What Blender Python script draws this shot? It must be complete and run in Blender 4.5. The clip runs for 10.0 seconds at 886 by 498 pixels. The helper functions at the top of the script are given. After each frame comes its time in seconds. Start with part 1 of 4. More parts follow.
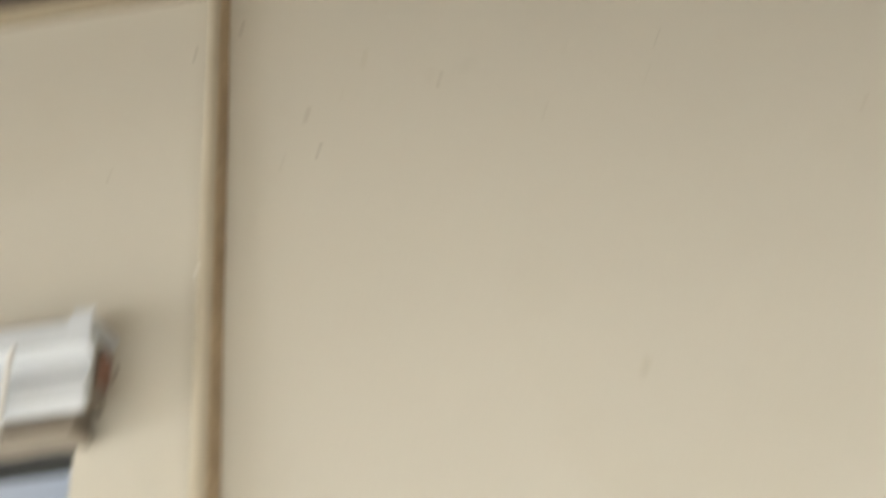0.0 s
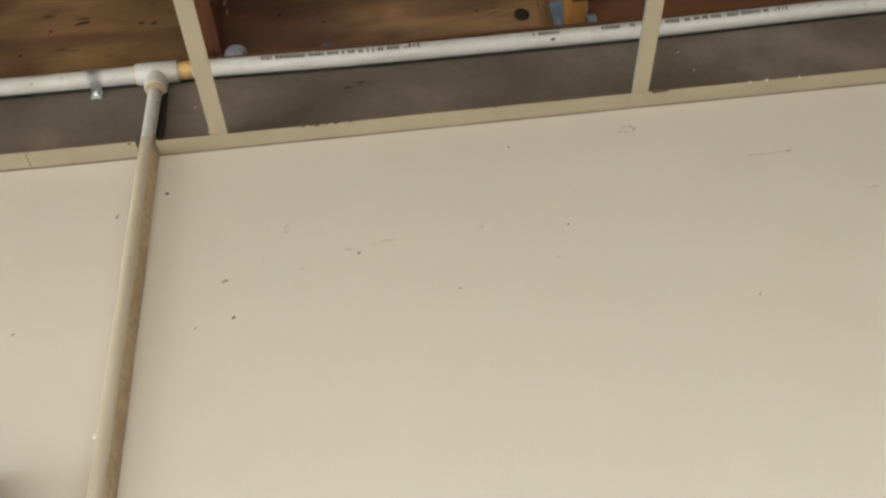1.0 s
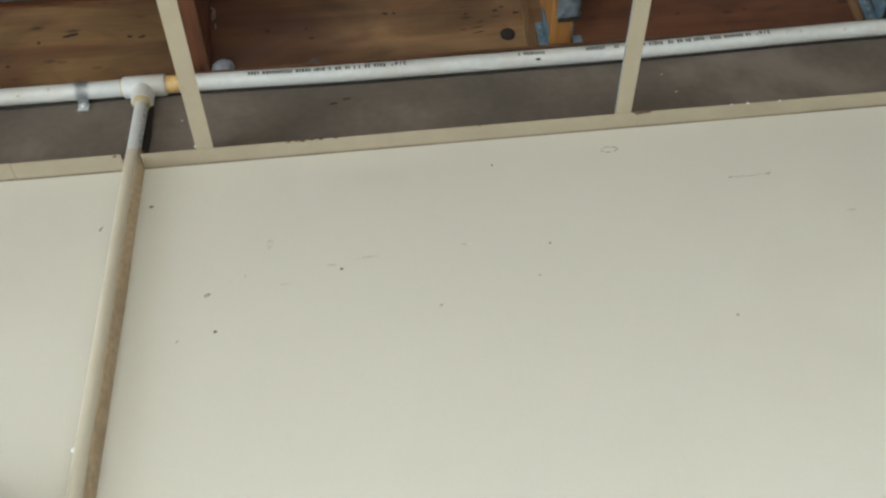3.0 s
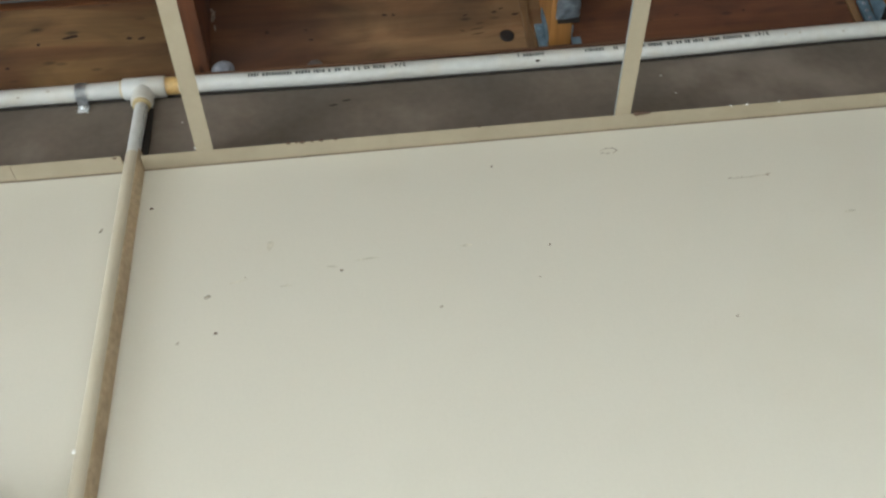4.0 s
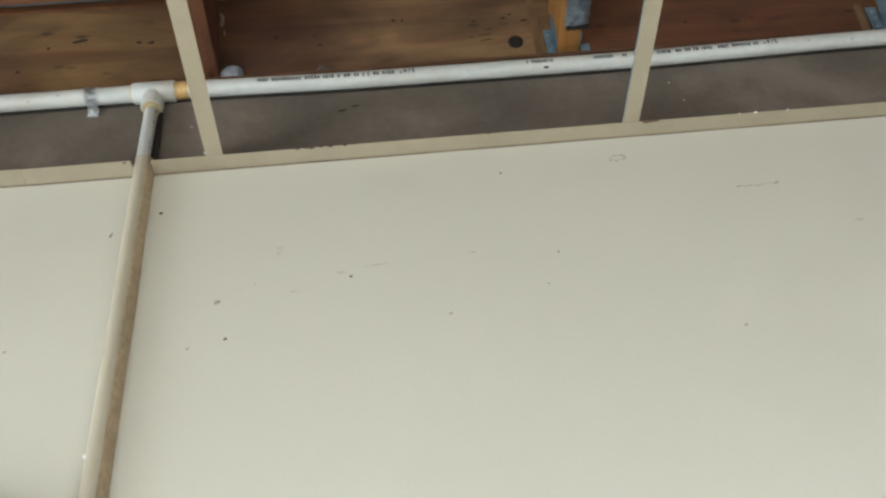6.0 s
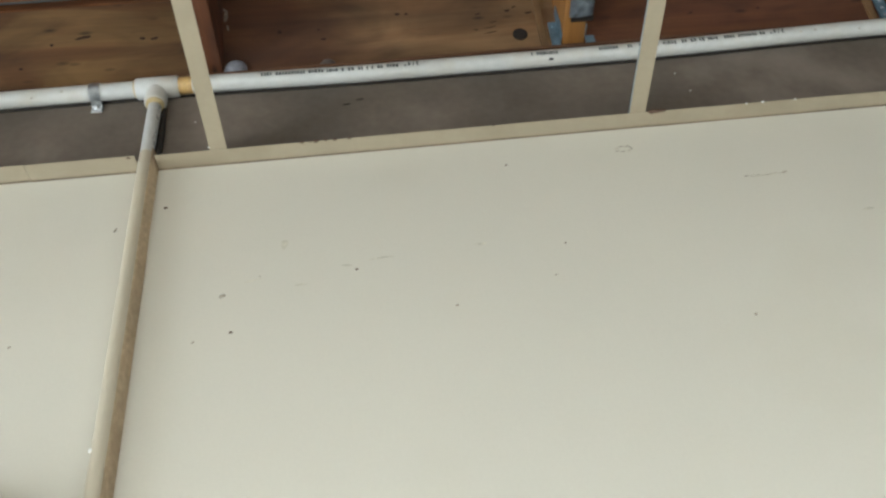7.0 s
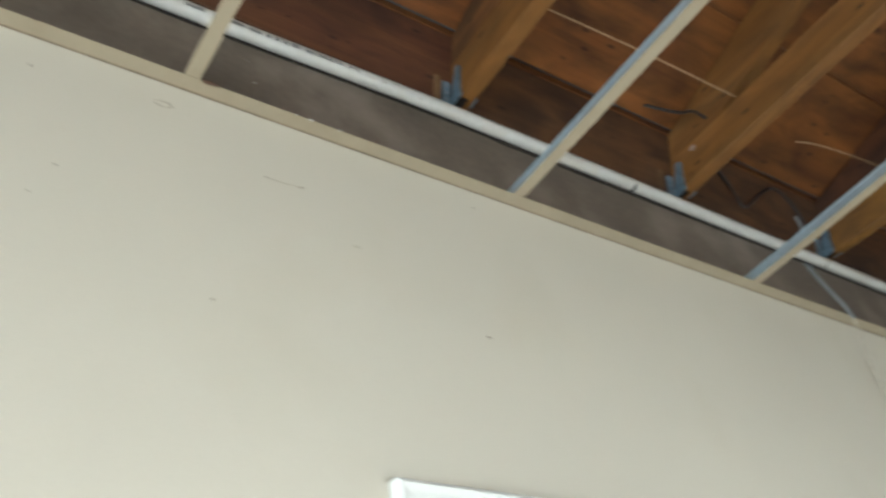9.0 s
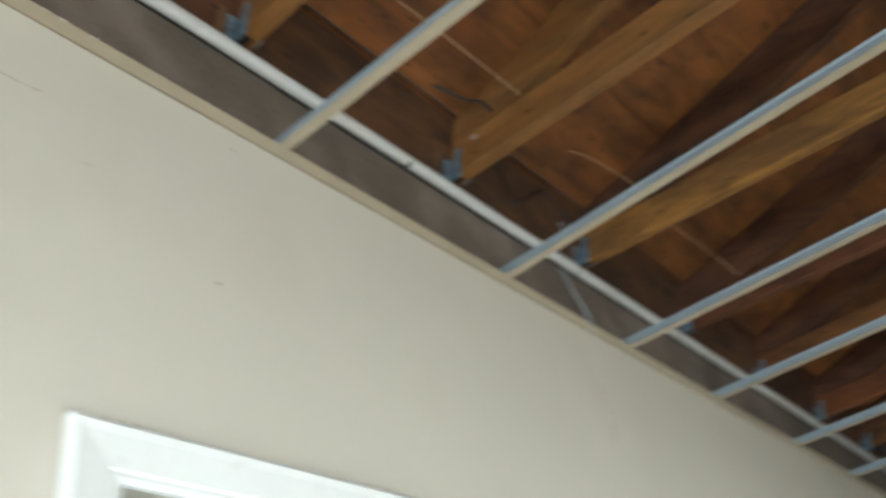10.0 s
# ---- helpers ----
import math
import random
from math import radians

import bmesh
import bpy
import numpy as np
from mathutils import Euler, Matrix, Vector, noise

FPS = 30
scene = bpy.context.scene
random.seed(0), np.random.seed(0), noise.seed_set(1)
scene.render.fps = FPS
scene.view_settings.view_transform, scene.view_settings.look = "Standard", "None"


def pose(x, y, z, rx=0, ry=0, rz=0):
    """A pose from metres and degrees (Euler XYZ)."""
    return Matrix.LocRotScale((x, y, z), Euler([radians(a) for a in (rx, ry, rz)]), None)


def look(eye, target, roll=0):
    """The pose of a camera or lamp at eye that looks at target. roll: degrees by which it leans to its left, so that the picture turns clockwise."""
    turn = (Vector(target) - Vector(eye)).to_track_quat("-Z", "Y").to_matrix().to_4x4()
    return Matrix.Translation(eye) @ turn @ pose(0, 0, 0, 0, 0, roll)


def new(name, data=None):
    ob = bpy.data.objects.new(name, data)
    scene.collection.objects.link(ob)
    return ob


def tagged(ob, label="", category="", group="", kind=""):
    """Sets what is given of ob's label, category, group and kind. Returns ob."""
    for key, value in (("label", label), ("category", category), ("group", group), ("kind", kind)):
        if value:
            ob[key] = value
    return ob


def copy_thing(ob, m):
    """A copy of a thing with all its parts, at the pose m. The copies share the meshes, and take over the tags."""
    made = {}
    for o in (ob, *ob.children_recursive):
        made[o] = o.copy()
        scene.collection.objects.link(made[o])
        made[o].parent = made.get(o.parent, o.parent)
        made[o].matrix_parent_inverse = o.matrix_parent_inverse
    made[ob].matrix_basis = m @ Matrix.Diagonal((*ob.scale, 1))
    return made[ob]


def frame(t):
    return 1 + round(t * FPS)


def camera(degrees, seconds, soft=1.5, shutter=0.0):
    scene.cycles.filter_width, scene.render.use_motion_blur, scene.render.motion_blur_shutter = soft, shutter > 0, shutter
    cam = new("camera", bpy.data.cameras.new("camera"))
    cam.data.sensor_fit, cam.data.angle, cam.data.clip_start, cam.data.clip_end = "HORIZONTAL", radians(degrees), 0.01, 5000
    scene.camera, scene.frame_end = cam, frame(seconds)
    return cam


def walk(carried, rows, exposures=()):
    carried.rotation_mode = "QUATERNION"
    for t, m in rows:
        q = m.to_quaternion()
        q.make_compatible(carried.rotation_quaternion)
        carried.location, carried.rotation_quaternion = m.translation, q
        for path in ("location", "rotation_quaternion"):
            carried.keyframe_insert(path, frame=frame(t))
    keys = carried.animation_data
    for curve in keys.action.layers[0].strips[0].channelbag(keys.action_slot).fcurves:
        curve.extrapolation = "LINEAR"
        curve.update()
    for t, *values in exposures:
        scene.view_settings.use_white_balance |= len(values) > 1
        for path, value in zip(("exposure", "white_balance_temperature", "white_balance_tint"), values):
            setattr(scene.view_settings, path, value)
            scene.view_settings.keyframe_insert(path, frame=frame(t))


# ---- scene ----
cam = camera(53.2, 10.0, soft=2.4, shutter=0.9)
PATH = [
    (0.0, (0.198, -0.81, 1.59), (0.117, 0.867, 2.675), -7.26),
    (0.3, (0.198, -0.81, 1.59), (0.277, 0.69, 2.909), -9.5),
    (0.5, (0.201, -0.806, 1.586), (0.319, 0.668, 2.933), -10.1),
    (1, (0.211, -0.823, 1.59), (0.347, 0.64, 2.947), -9.9),
    (1.5, (0.219, -0.84, 1.587), (0.361, 0.612, 2.954), -9.7),
    (2, (0.229, -0.845, 1.585), (0.372, 0.609, 2.952), -9.4),
    (2.5, (0.224, -0.832, 1.586), (0.38, 0.613, 2.96), -9.6),
    (4, (0.217, -0.834, 1.587), (0.385, 0.608, 2.963), -10.1),
    (4.5, (0.217, -0.837, 1.583), (0.379, 0.606, 2.958), -10.0),
    (5, (0.211, -0.845, 1.596), (0.395, 0.605, 2.961), -10.4),
    (5.5, (0.209, -0.845, 1.594), (0.385, 0.599, 2.966), -9.9),
    (7, (0.207, -0.826, 1.588), (0.359, 0.611, 2.971), -9.8),
    (7.5, (0.24, -0.835, 1.59), (0.54, 0.616, 2.933), -9.8),
    (8, (0.251, -0.832, 1.581), (0.872, 0.537, 2.901), -10.5),
    (8.5, (0.302, -0.835, 1.544), (1.153, 0.419, 2.849), -10.4),
    (9, (0.326, -0.821, 1.544), (1.337, 0.351, 2.81), -11.6),
    (9.5, (0.368, -0.829, 1.539), (1.536, 0.263, 2.74), -11.4),
    (10, (0.413, -0.857, 1.532), (1.768, 0.066, 2.679), -10.7),
]
EXPOSURES = [
    (0.0, -0.48, 6600, 8), (0.5, -0.27, 6570, 8), (1.0, -0.24, 6500, 8), (1.8, -0.15, 6000, 3), (2.5, -0.14, 5760, 2),
    (7.0, -0.13, 5740, 2), (8.5, -0.04, 5780, 2), (10.0, -0.05, 5740, 2),
]
walk(cam, [(t, look(eye, target, roll)) for t, eye, target, roll in PATH], EXPOSURES)

# ---- plan ----
CEIL = 2.5945          # underside of the suspended grid
BOARD_TOP = 2.812    # top of the bare wall board
JOIST_Z = 2.827       # underside of the joists
EAVE_Z, PITCH = 2.968, 0.33   # underside of the roof boards at the wall, and their slope
WEST, EAST, SOUTH = -3.1, 6.6, -2.25
RIDGE_Y = SOUTH / 2
LEAN = 0.3174         # the ledger boards lean into the room by this much of their height
ROOF_LIFT = 0.026     # the roof stands this far over the boards
FLANGE = 0.027       # width of the wall angle
PIPE_R, PIPE_Y, PIPE_Z = 0.01335, -0.018, 2.772
DROP_X, DROP_Y, DROP_R = -0.1048, -0.0150, 0.0099


# ---- world and light ----
world = bpy.data.worlds.new("world")
scene.world = world
world.use_nodes = True
wn = world.node_tree
sky = wn.nodes.new("ShaderNodeTexSky")
sky.sky_type = "NISHITA"
sky.sun_disc = False
sky.dust_density = 7.0
sky.sun_elevation, sky.sun_rotation = radians(40), radians(278)
wn.nodes["Background"].inputs["Strength"].default_value = 0.15
wn.links.new(sky.outputs[0], wn.nodes["Background"].inputs["Color"])

sun_data = bpy.data.lights.new("sun", "SUN")
sun_data.energy, sun_data.angle, sun_data.color = 4.0, radians(0.6), (1.0, 0.95, 0.88)
sun = new("sun", sun_data)
sun.matrix_world = look((-10, 1.4, 8.4), (0, 0, 0))


def opening_light(name, eye, target, width, height, watts, colour):
    data = bpy.data.lights.new(name, "AREA")
    data.shape, data.size, data.size_y, data.energy, data.color = "RECTANGLE", width, height, watts, colour
    ob = new(name, data)
    ob.matrix_world = look(eye, target)
    return ob


# daylight in the two windows, and behind three unseen openings added west and opposite
opening_light("daylight_window_1", (-0.75, -0.02, 1.36), (-0.75, -1.6, 0.3), 0.95, 0.62, 14, (1.0, 0.98, 0.95))
opening_light("daylight_window_2", (1.45, -0.02, 1.36), (1.45, -1.6, 0.3), 0.95, 0.62, 14, (1.0, 0.98, 0.95))
opening_light("daylight_west", (WEST - 0.45, -1.2, 0.85), (3, -1.2, 0.85), 1.8, 1.3, 150, (0.98, 0.99, 1.0))
opening_light("south_fill_1", (-1.0, SOUTH - 0.45, 0.62), (-1.0, 0, 0.62), 1.9, 0.58, 88, (1.0, 0.98, 0.95))
opening_light("south_fill_2", (2.2, SOUTH - 0.45, 0.62), (2.2, 0, 0.62), 2.0, 0.58, 96, (1.0, 0.98, 0.95))

# ---- materials ----
def material(name, colour, rough=0.6, metal=0.0, fine=60.0, fine_amount=0.06, broad=2.5, broad_amount=0.08,
             bump=0.1, bump_scale=None, stain=None, stain_amount=0.0, stain_scale=1.2, per_object=0.0):
    m = bpy.data.materials.new(name)
    m.use_nodes = True
    n, l = m.node_tree.nodes, m.node_tree.links
    b = n["Principled BSDF"]
    b.inputs["Metallic"].default_value = metal
    co = n.new("ShaderNodeTexCoord")

    def noise_at(scale, detail=4.0):
        t = n.new("ShaderNodeTexNoise")
        t.inputs["Scale"].default_value = scale
        t.inputs["Detail"].default_value = detail
        l.new(co.outputs["Object"], t.inputs["Vector"])
        return t.outputs["Fac"]

    def scaled(fac, amount):
        r = n.new("ShaderNodeMapRange")
        r.inputs["From Min"].default_value, r.inputs["From Max"].default_value = 0.25, 0.75
        r.inputs["To Min"].default_value, r.inputs["To Max"].default_value = 1 - amount, 1 + amount
        l.new(fac, r.inputs["Value"])
        return r.outputs["Result"]

    def times(a, c):
        x = n.new("ShaderNodeMath")
        x.operation = "MULTIPLY"
        l.new(a, x.inputs[0])
        l.new(c, x.inputs[1])
        return x.outputs[0]

    value = times(scaled(noise_at(fine), fine_amount), scaled(noise_at(broad, 2.0), broad_amount))
    if per_object:
        info = n.new("ShaderNodeObjectInfo")
        r = n.new("ShaderNodeMapRange")
        r.inputs["To Min"].default_value, r.inputs["To Max"].default_value = 1 - per_object, 1 + per_object
        l.new(info.outputs["Random"], r.inputs["Value"])
        value = times(value, r.outputs["Result"])
    base = n.new("ShaderNodeVectorMath")
    base.operation = "SCALE"
    base.inputs[0].default_value = colour
    l.new(value, base.inputs["Scale"])
    out = base.outputs[0]
    if stain:
        mix = n.new("ShaderNodeMix")
        mix.data_type = "RGBA"
        ramp = n.new("ShaderNodeMapRange")
        ramp.inputs["From Min"].default_value, ramp.inputs["From Max"].default_value = 0.52, 0.72
        ramp.inputs["To Max"].default_value = stain_amount
        l.new(noise_at(stain_scale, 6.0), ramp.inputs["Value"])
        l.new(ramp.outputs["Result"], mix.inputs[0])
        l.new(out, mix.inputs[6])
        mix.inputs[7].default_value = (*stain, 1)
        out = mix.outputs[2]
    l.new(out, b.inputs["Base Color"])
    rr = n.new("ShaderNodeMapRange")
    rr.inputs["To Min"].default_value, rr.inputs["To Max"].default_value = max(rough - 0.08, 0.02), min(rough + 0.08, 1)
    l.new(noise_at(broad * 6), rr.inputs["Value"])
    l.new(rr.outputs["Result"], b.inputs["Roughness"])
    if bump:
        bp = n.new("ShaderNodeBump")
        bp.inputs["Strength"].default_value = bump
        bp.inputs["Distance"].default_value = 0.002
        l.new(noise_at(bump_scale or fine), bp.inputs["Height"])
        l.new(bp.outputs["Normal"], b.inputs["Normal"])
    return m


def wood(name, light, dark, axis, ring=9.0, knots=True, rough=0.75, swirl=0.6, wear=0.5, patch=None, patch_amount=0.8,
         patch_size=(6.0, 1.8), dark_end=None):
    """Sawn timber with its grain along one axis, patches of another tone, and a darker stretch (x from, x to, colour).
    """
    m = bpy.data.materials.new(name)
    m.use_nodes = True
    n, l = m.node_tree.nodes, m.node_tree.links
    b = n["Principled BSDF"]
    co = n.new("ShaderNodeTexCoord")
    info = n.new("ShaderNodeObjectInfo")
    isl = n.new("ShaderNodeNewGeometry")
    shift = n.new("ShaderNodeMath")
    shift.operation = "ADD"
    l.new(info.outputs["Random"], shift.inputs[0])
    l.new(isl.outputs["Random Per Island"], shift.inputs[1])
    far = n.new("ShaderNodeVectorMath")
    far.operation = "SCALE"
    far.inputs[0].default_value = (17.0, 23.0, 31.0)
    l.new(shift.outputs[0], far.inputs["Scale"])
    moved = n.new("ShaderNodeVectorMath")
    l.new(co.outputs["Object"], moved.inputs[0])
    l.new(far.outputs[0], moved.inputs[1])

    def stretched(a, c):
        s = n.new("ShaderNodeVectorMath")
        s.operation = "MULTIPLY"
        s.inputs[1].default_value = [c if i == axis else a for i in range(3)]
        l.new(moved.outputs[0], s.inputs[0])
        return s.outputs[0]

    def noise_of(vec, detail=5.0, distortion=0.0):
        t = n.new("ShaderNodeTexNoise")
        t.inputs["Scale"].default_value = 1.0
        t.inputs["Detail"].default_value = detail
        t.inputs["Distortion"].default_value = distortion
        l.new(vec, t.inputs["Vector"])
        return t.outputs["Fac"]

    grain = noise_of(stretched(ring * 7, ring * 0.55), 6.0, swirl)
    streak = noise_of(stretched(160.0, 5.0), 3.0)
    broad = noise_of(stretched(5.0, 1.1), 3.0)
    ramp = n.new("ShaderNodeValToRGB")
    ramp.color_ramp.elements[0].position, ramp.color_ramp.elements[0].color = 0.32, (*dark, 1)
    ramp.color_ramp.elements[1].position, ramp.color_ramp.elements[1].color = 0.66, (*light, 1)
    add = n.new("ShaderNodeMath")
    add.operation = "MULTIPLY_ADD"
    add.inputs[1].default_value = 0.36
    l.new(grain, add.inputs[0])
    half = n.new("ShaderNodeMath")
    half.operation = "MULTIPLY_ADD"
    half.inputs[1].default_value = 0.5
    l.new(broad, half.inputs[0])
    part_streak = n.new("ShaderNodeMath")
    part_streak.operation = "MULTIPLY"
    part_streak.inputs[1].default_value = 0.14
    l.new(streak, part_streak.inputs[0])
    l.new(part_streak.outputs[0], half.inputs[2])
    l.new(half.outputs[0], add.inputs[2])
    l.new(add.outputs[0], ramp.inputs["Fac"])
    out = ramp.outputs["Color"]

    def blend(fac, colour):
        m2 = n.new("ShaderNodeMix")
        m2.data_type = "RGBA"
        l.new(fac, m2.inputs[0])
        l.new(out, m2.inputs[6])
        tinted = n.new("ShaderNodeVectorMath")
        tinted.operation = "SCALE"
        tinted.inputs[0].default_value = colour
        lit = n.new("ShaderNodeMapRange")
        lit.inputs["From Min"].default_value, lit.inputs["From Max"].default_value = 0.3, 0.7
        lit.inputs["To Min"].default_value, lit.inputs["To Max"].default_value = 0.55, 1.4
        l.new(add.outputs[0], lit.inputs["Value"])
        l.new(lit.outputs["Result"], tinted.inputs["Scale"])
        l.new(tinted.outputs[0], m2.inputs[7])
        return m2.outputs[2]

    if patch:
        pr = n.new("ShaderNodeMapRange")
        pr.inputs["From Min"].default_value, pr.inputs["From Max"].default_value = 0.44, 0.6
        pr.inputs["To Max"].default_value = patch_amount
        l.new(noise_of(stretched(*patch_size), 4.0, 1.2), pr.inputs["Value"])
        out = blend(pr.outputs["Result"], patch)
    # darker up to one x, fading out by the other
    if dark_end:
        xyz = n.new("ShaderNodeSeparateXYZ")
        l.new(co.outputs["Object"], xyz.inputs[0])
        wob = n.new("ShaderNodeMath")
        wob.operation = "MULTIPLY_ADD"
        wob.inputs[1].default_value = 0.3
        l.new(noise_of(stretched(7.0, 5.0), 4.0, 0.6), wob.inputs[0])
        l.new(xyz.outputs[0], wob.inputs[2])
        dr = n.new("ShaderNodeMapRange")
        dr.interpolation_type = "SMOOTHSTEP"
        dr.inputs["From Min"].default_value, dr.inputs["From Max"].default_value = dark_end[0] + 0.15, dark_end[1] + 0.15
        dr.inputs["To Min"].default_value, dr.inputs["To Max"].default_value = 0.85, 0.0
        l.new(wob.outputs[0], dr.inputs["Value"])
        out = blend(dr.outputs["Result"], dark_end[2])
    if knots:
        vor = n.new("ShaderNodeTexVoronoi")
        vor.inputs["Scale"].default_value = 1.0
        l.new(stretched(9.0, 4.2), vor.inputs["Vector"])
        rr = n.new("ShaderNodeMapRange")
        rr.inputs["From Min"].default_value, rr.inputs["From Max"].default_value = 0.05, 0.13
        rr.inputs["To Min"].default_value, rr.inputs["To Max"].default_value = 0.8, 0.0
        l.new(vor.outputs["Distance"], rr.inputs["Value"])
        mix = n.new("ShaderNodeMix")
        mix.data_type = "RGBA"
        l.new(rr.outputs["Result"], mix.inputs[0])
        l.new(out, mix.inputs[6])
        mix.inputs[7].default_value = (dark[0] * 0.35, dark[1] * 0.3, dark[2] * 0.3, 1)
        out = mix.outputs[2]
    mott = n.new("ShaderNodeMapRange")
    mott.inputs["From Min"].default_value, mott.inputs["From Max"].default_value = 0.38, 0.68
    mott.inputs["To Min"].default_value, mott.inputs["To Max"].default_value = 1.12, wear
    l.new(noise_of(stretched(14.0, 6.0), 5.0, 0.8), mott.inputs["Value"])
    dash = n.new("ShaderNodeTexVoronoi")
    dash.inputs["Scale"].default_value = 1.0
    l.new(stretched(30.0, 11.0), dash.inputs["Vector"])
    cut = n.new("ShaderNodeMapRange")
    cut.inputs["From Min"].default_value, cut.inputs["From Max"].default_value = 0.06, 0.16
    cut.inputs["To Min"].default_value, cut.inputs["To Max"].default_value = 0.35, 1.0
    l.new(dash.outputs["Distance"], cut.inputs["Value"])
    both = n.new("ShaderNodeMath")
    both.operation = "MULTIPLY"
    l.new(mott.outputs["Result"], both.inputs[0])
    l.new(cut.outputs["Result"], both.inputs[1])
    aged = n.new("ShaderNodeVectorMath")
    aged.operation = "SCALE"
    l.new(out, aged.inputs[0])
    l.new(both.outputs[0], aged.inputs["Scale"])
    out = aged.outputs[0]
    tone = n.new("ShaderNodeMapRange")
    tone.inputs["To Min"].default_value, tone.inputs["To Max"].default_value = 0.8, 1.2
    l.new(info.outputs["Random"], tone.inputs["Value"])
    sc = n.new("ShaderNodeVectorMath")
    sc.operation = "SCALE"
    l.new(out, sc.inputs[0])
    l.new(tone.outputs["Result"], sc.inputs["Scale"])
    l.new(sc.outputs[0], b.inputs["Base Color"])
    b.inputs["Roughness"].default_value = rough
    bp = n.new("ShaderNodeBump")
    bp.inputs["Strength"].default_value, bp.inputs["Distance"].default_value = 0.25, 0.002
    l.new(streak, bp.inputs["Height"])
    l.new(bp.outputs["Normal"], b.inputs["Normal"])
    return m


PAINT = (0.609, 0.578, 0.498)
wall_paint = material("beige_wall_paint", PAINT, 0.5, fine=220, fine_amount=0.015, broad=1.6, broad_amount=0.03, bump=0.04,
                      bump_scale=260, stain=(0.54, 0.50, 0.40), stain_amount=0.35, stain_scale=3.1)
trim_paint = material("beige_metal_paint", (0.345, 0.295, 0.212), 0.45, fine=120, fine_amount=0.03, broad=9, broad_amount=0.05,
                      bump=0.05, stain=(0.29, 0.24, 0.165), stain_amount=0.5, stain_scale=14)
bare_board = material("bare_wall_board", (0.140, 0.113, 0.089), 0.85, fine=70, fine_amount=0.12, broad=5.0, broad_amount=0.34, bump=0.25,
                      stain=(0.235, 0.200, 0.168), stain_amount=0.8, stain_scale=5.0)
pvc = material("white_pvc", (0.55, 0.555, 0.54), 0.38, fine=90, fine_amount=0.06, broad=9, broad_amount=0.08, bump=0.02,
               stain=(0.50, 0.45, 0.36), stain_amount=0.45, stain_scale=16)
pvc_painted = material("painted_pipe", (0.49, 0.44, 0.34), 0.42, fine=60, fine_amount=0.03, broad=8, broad_amount=0.05, bump=0.04,
                       stain=(0.43, 0.36, 0.25), stain_amount=0.35, stain_scale=18)
glue_faint = material("faint_pipe_glue", (0.50, 0.40, 0.22), 0.4, fine=150, fine_amount=0.1, broad=40, broad_amount=0.12, bump=0.05)
zinc_dark = material("dull_strap_zinc", (0.52, 0.54, 0.56), 0.36, 0.7, fine=140, fine_amount=0.2, broad=60, broad_amount=0.3, bump=0.1)
glue = material("amber_pipe_glue", (0.50, 0.33, 0.13), 0.35, fine=150, fine_amount=0.2, broad=40, broad_amount=0.2, bump=0.1)
ink = material("black_print", (0.075, 0.075, 0.075), 0.6, bump=0)
zinc = material("galvanised_steel", (0.70, 0.72, 0.74), 0.34, 0.6, fine=140, fine_amount=0.12, broad=20, broad_amount=0.12, bump=0.08)
hanger_steel = material("dull_galvanised_hanger", (0.18, 0.265, 0.335), 0.5, 0.5, fine=90, fine_amount=0.25, broad=25, broad_amount=0.3, bump=0.3,
                        stain=(0.035, 0.04, 0.045), stain_amount=0.6, stain_scale=45)
pan_steel = material("dented_pan_zinc", (0.27, 0.31, 0.36), 0.5, 0.45, fine=110, fine_amount=0.35, broad=45, broad_amount=0.35, bump=0.5,
                     stain=(0.05, 0.05, 0.06), stain_amount=0.7, stain_scale=60)
tee_steel = material("tee_web_steel", (0.42, 0.51, 0.57), 0.4, 0.6, fine=120, fine_amount=0.08, broad=10, broad_amount=0.08, bump=0.03)
dark_bolt = material("grey_bolt_steel", (0.25, 0.26, 0.30), 0.7, 0.25, fine=130, fine_amount=0.25, broad=60, broad_amount=0.2, bump=0.3)
rust_bolt = material("rusty_bolt_steel", (0.13, 0.105, 0.095), 0.75, 0.2, fine=130, fine_amount=0.3, broad=60, broad_amount=0.3, bump=0.4)
glue_pale = material("pale_dried_glue", (0.22, 0.17, 0.14), 0.6, fine=200, fine_amount=0.3, broad=60, broad_amount=0.3, bump=0.2)
# also colours nicks, a pipe scuff and the shadows on the hangers
plug_and_shade = material("dark_plug_and_shade", (0.013, 0.009, 0.007), 0.8, fine=200, fine_amount=0.3, broad=60, broad_amount=0.2, bump=0.3)
white_trim = material("white_gloss_trim", (0.82, 0.84, 0.83), 0.3, fine=60, fine_amount=0.015, broad=5, broad_amount=0.02, bump=0.03)
blind_white = material("white_blind_metal", (0.60, 0.635, 0.67), 0.3, fine=60, fine_amount=0.02, broad=6, broad_amount=0.03, bump=0.02)
room_paint = material("cream_room_paint", (0.66, 0.63, 0.56), 0.6, fine=200, fine_amount=0.02, broad=1.2, broad_amount=0.04, bump=0.1)
floor_mat = material("pale_vinyl", (0.50, 0.465, 0.41), 0.5, fine=140, fine_amount=0.08, broad=3, broad_amount=0.08, bump=0.1)
scuff_mat = material("dark_scuff", (0.38, 0.335, 0.27), 0.8, fine=400, fine_amount=0.4, broad=90, broad_amount=0.4, bump=0)
pale_scuff = material("faint_scuff", (0.56, 0.525, 0.435), 0.7, fine=300, fine_amount=0.15, broad=90, broad_amount=0.2, bump=0)
# near-black for the shade lines under and beside the pipes
shade_black = material("black_brown_shade", (0.022, 0.017, 0.013), 0.9, fine=150, fine_amount=0.3, broad=20, broad_amount=0.3, bump=0.2)
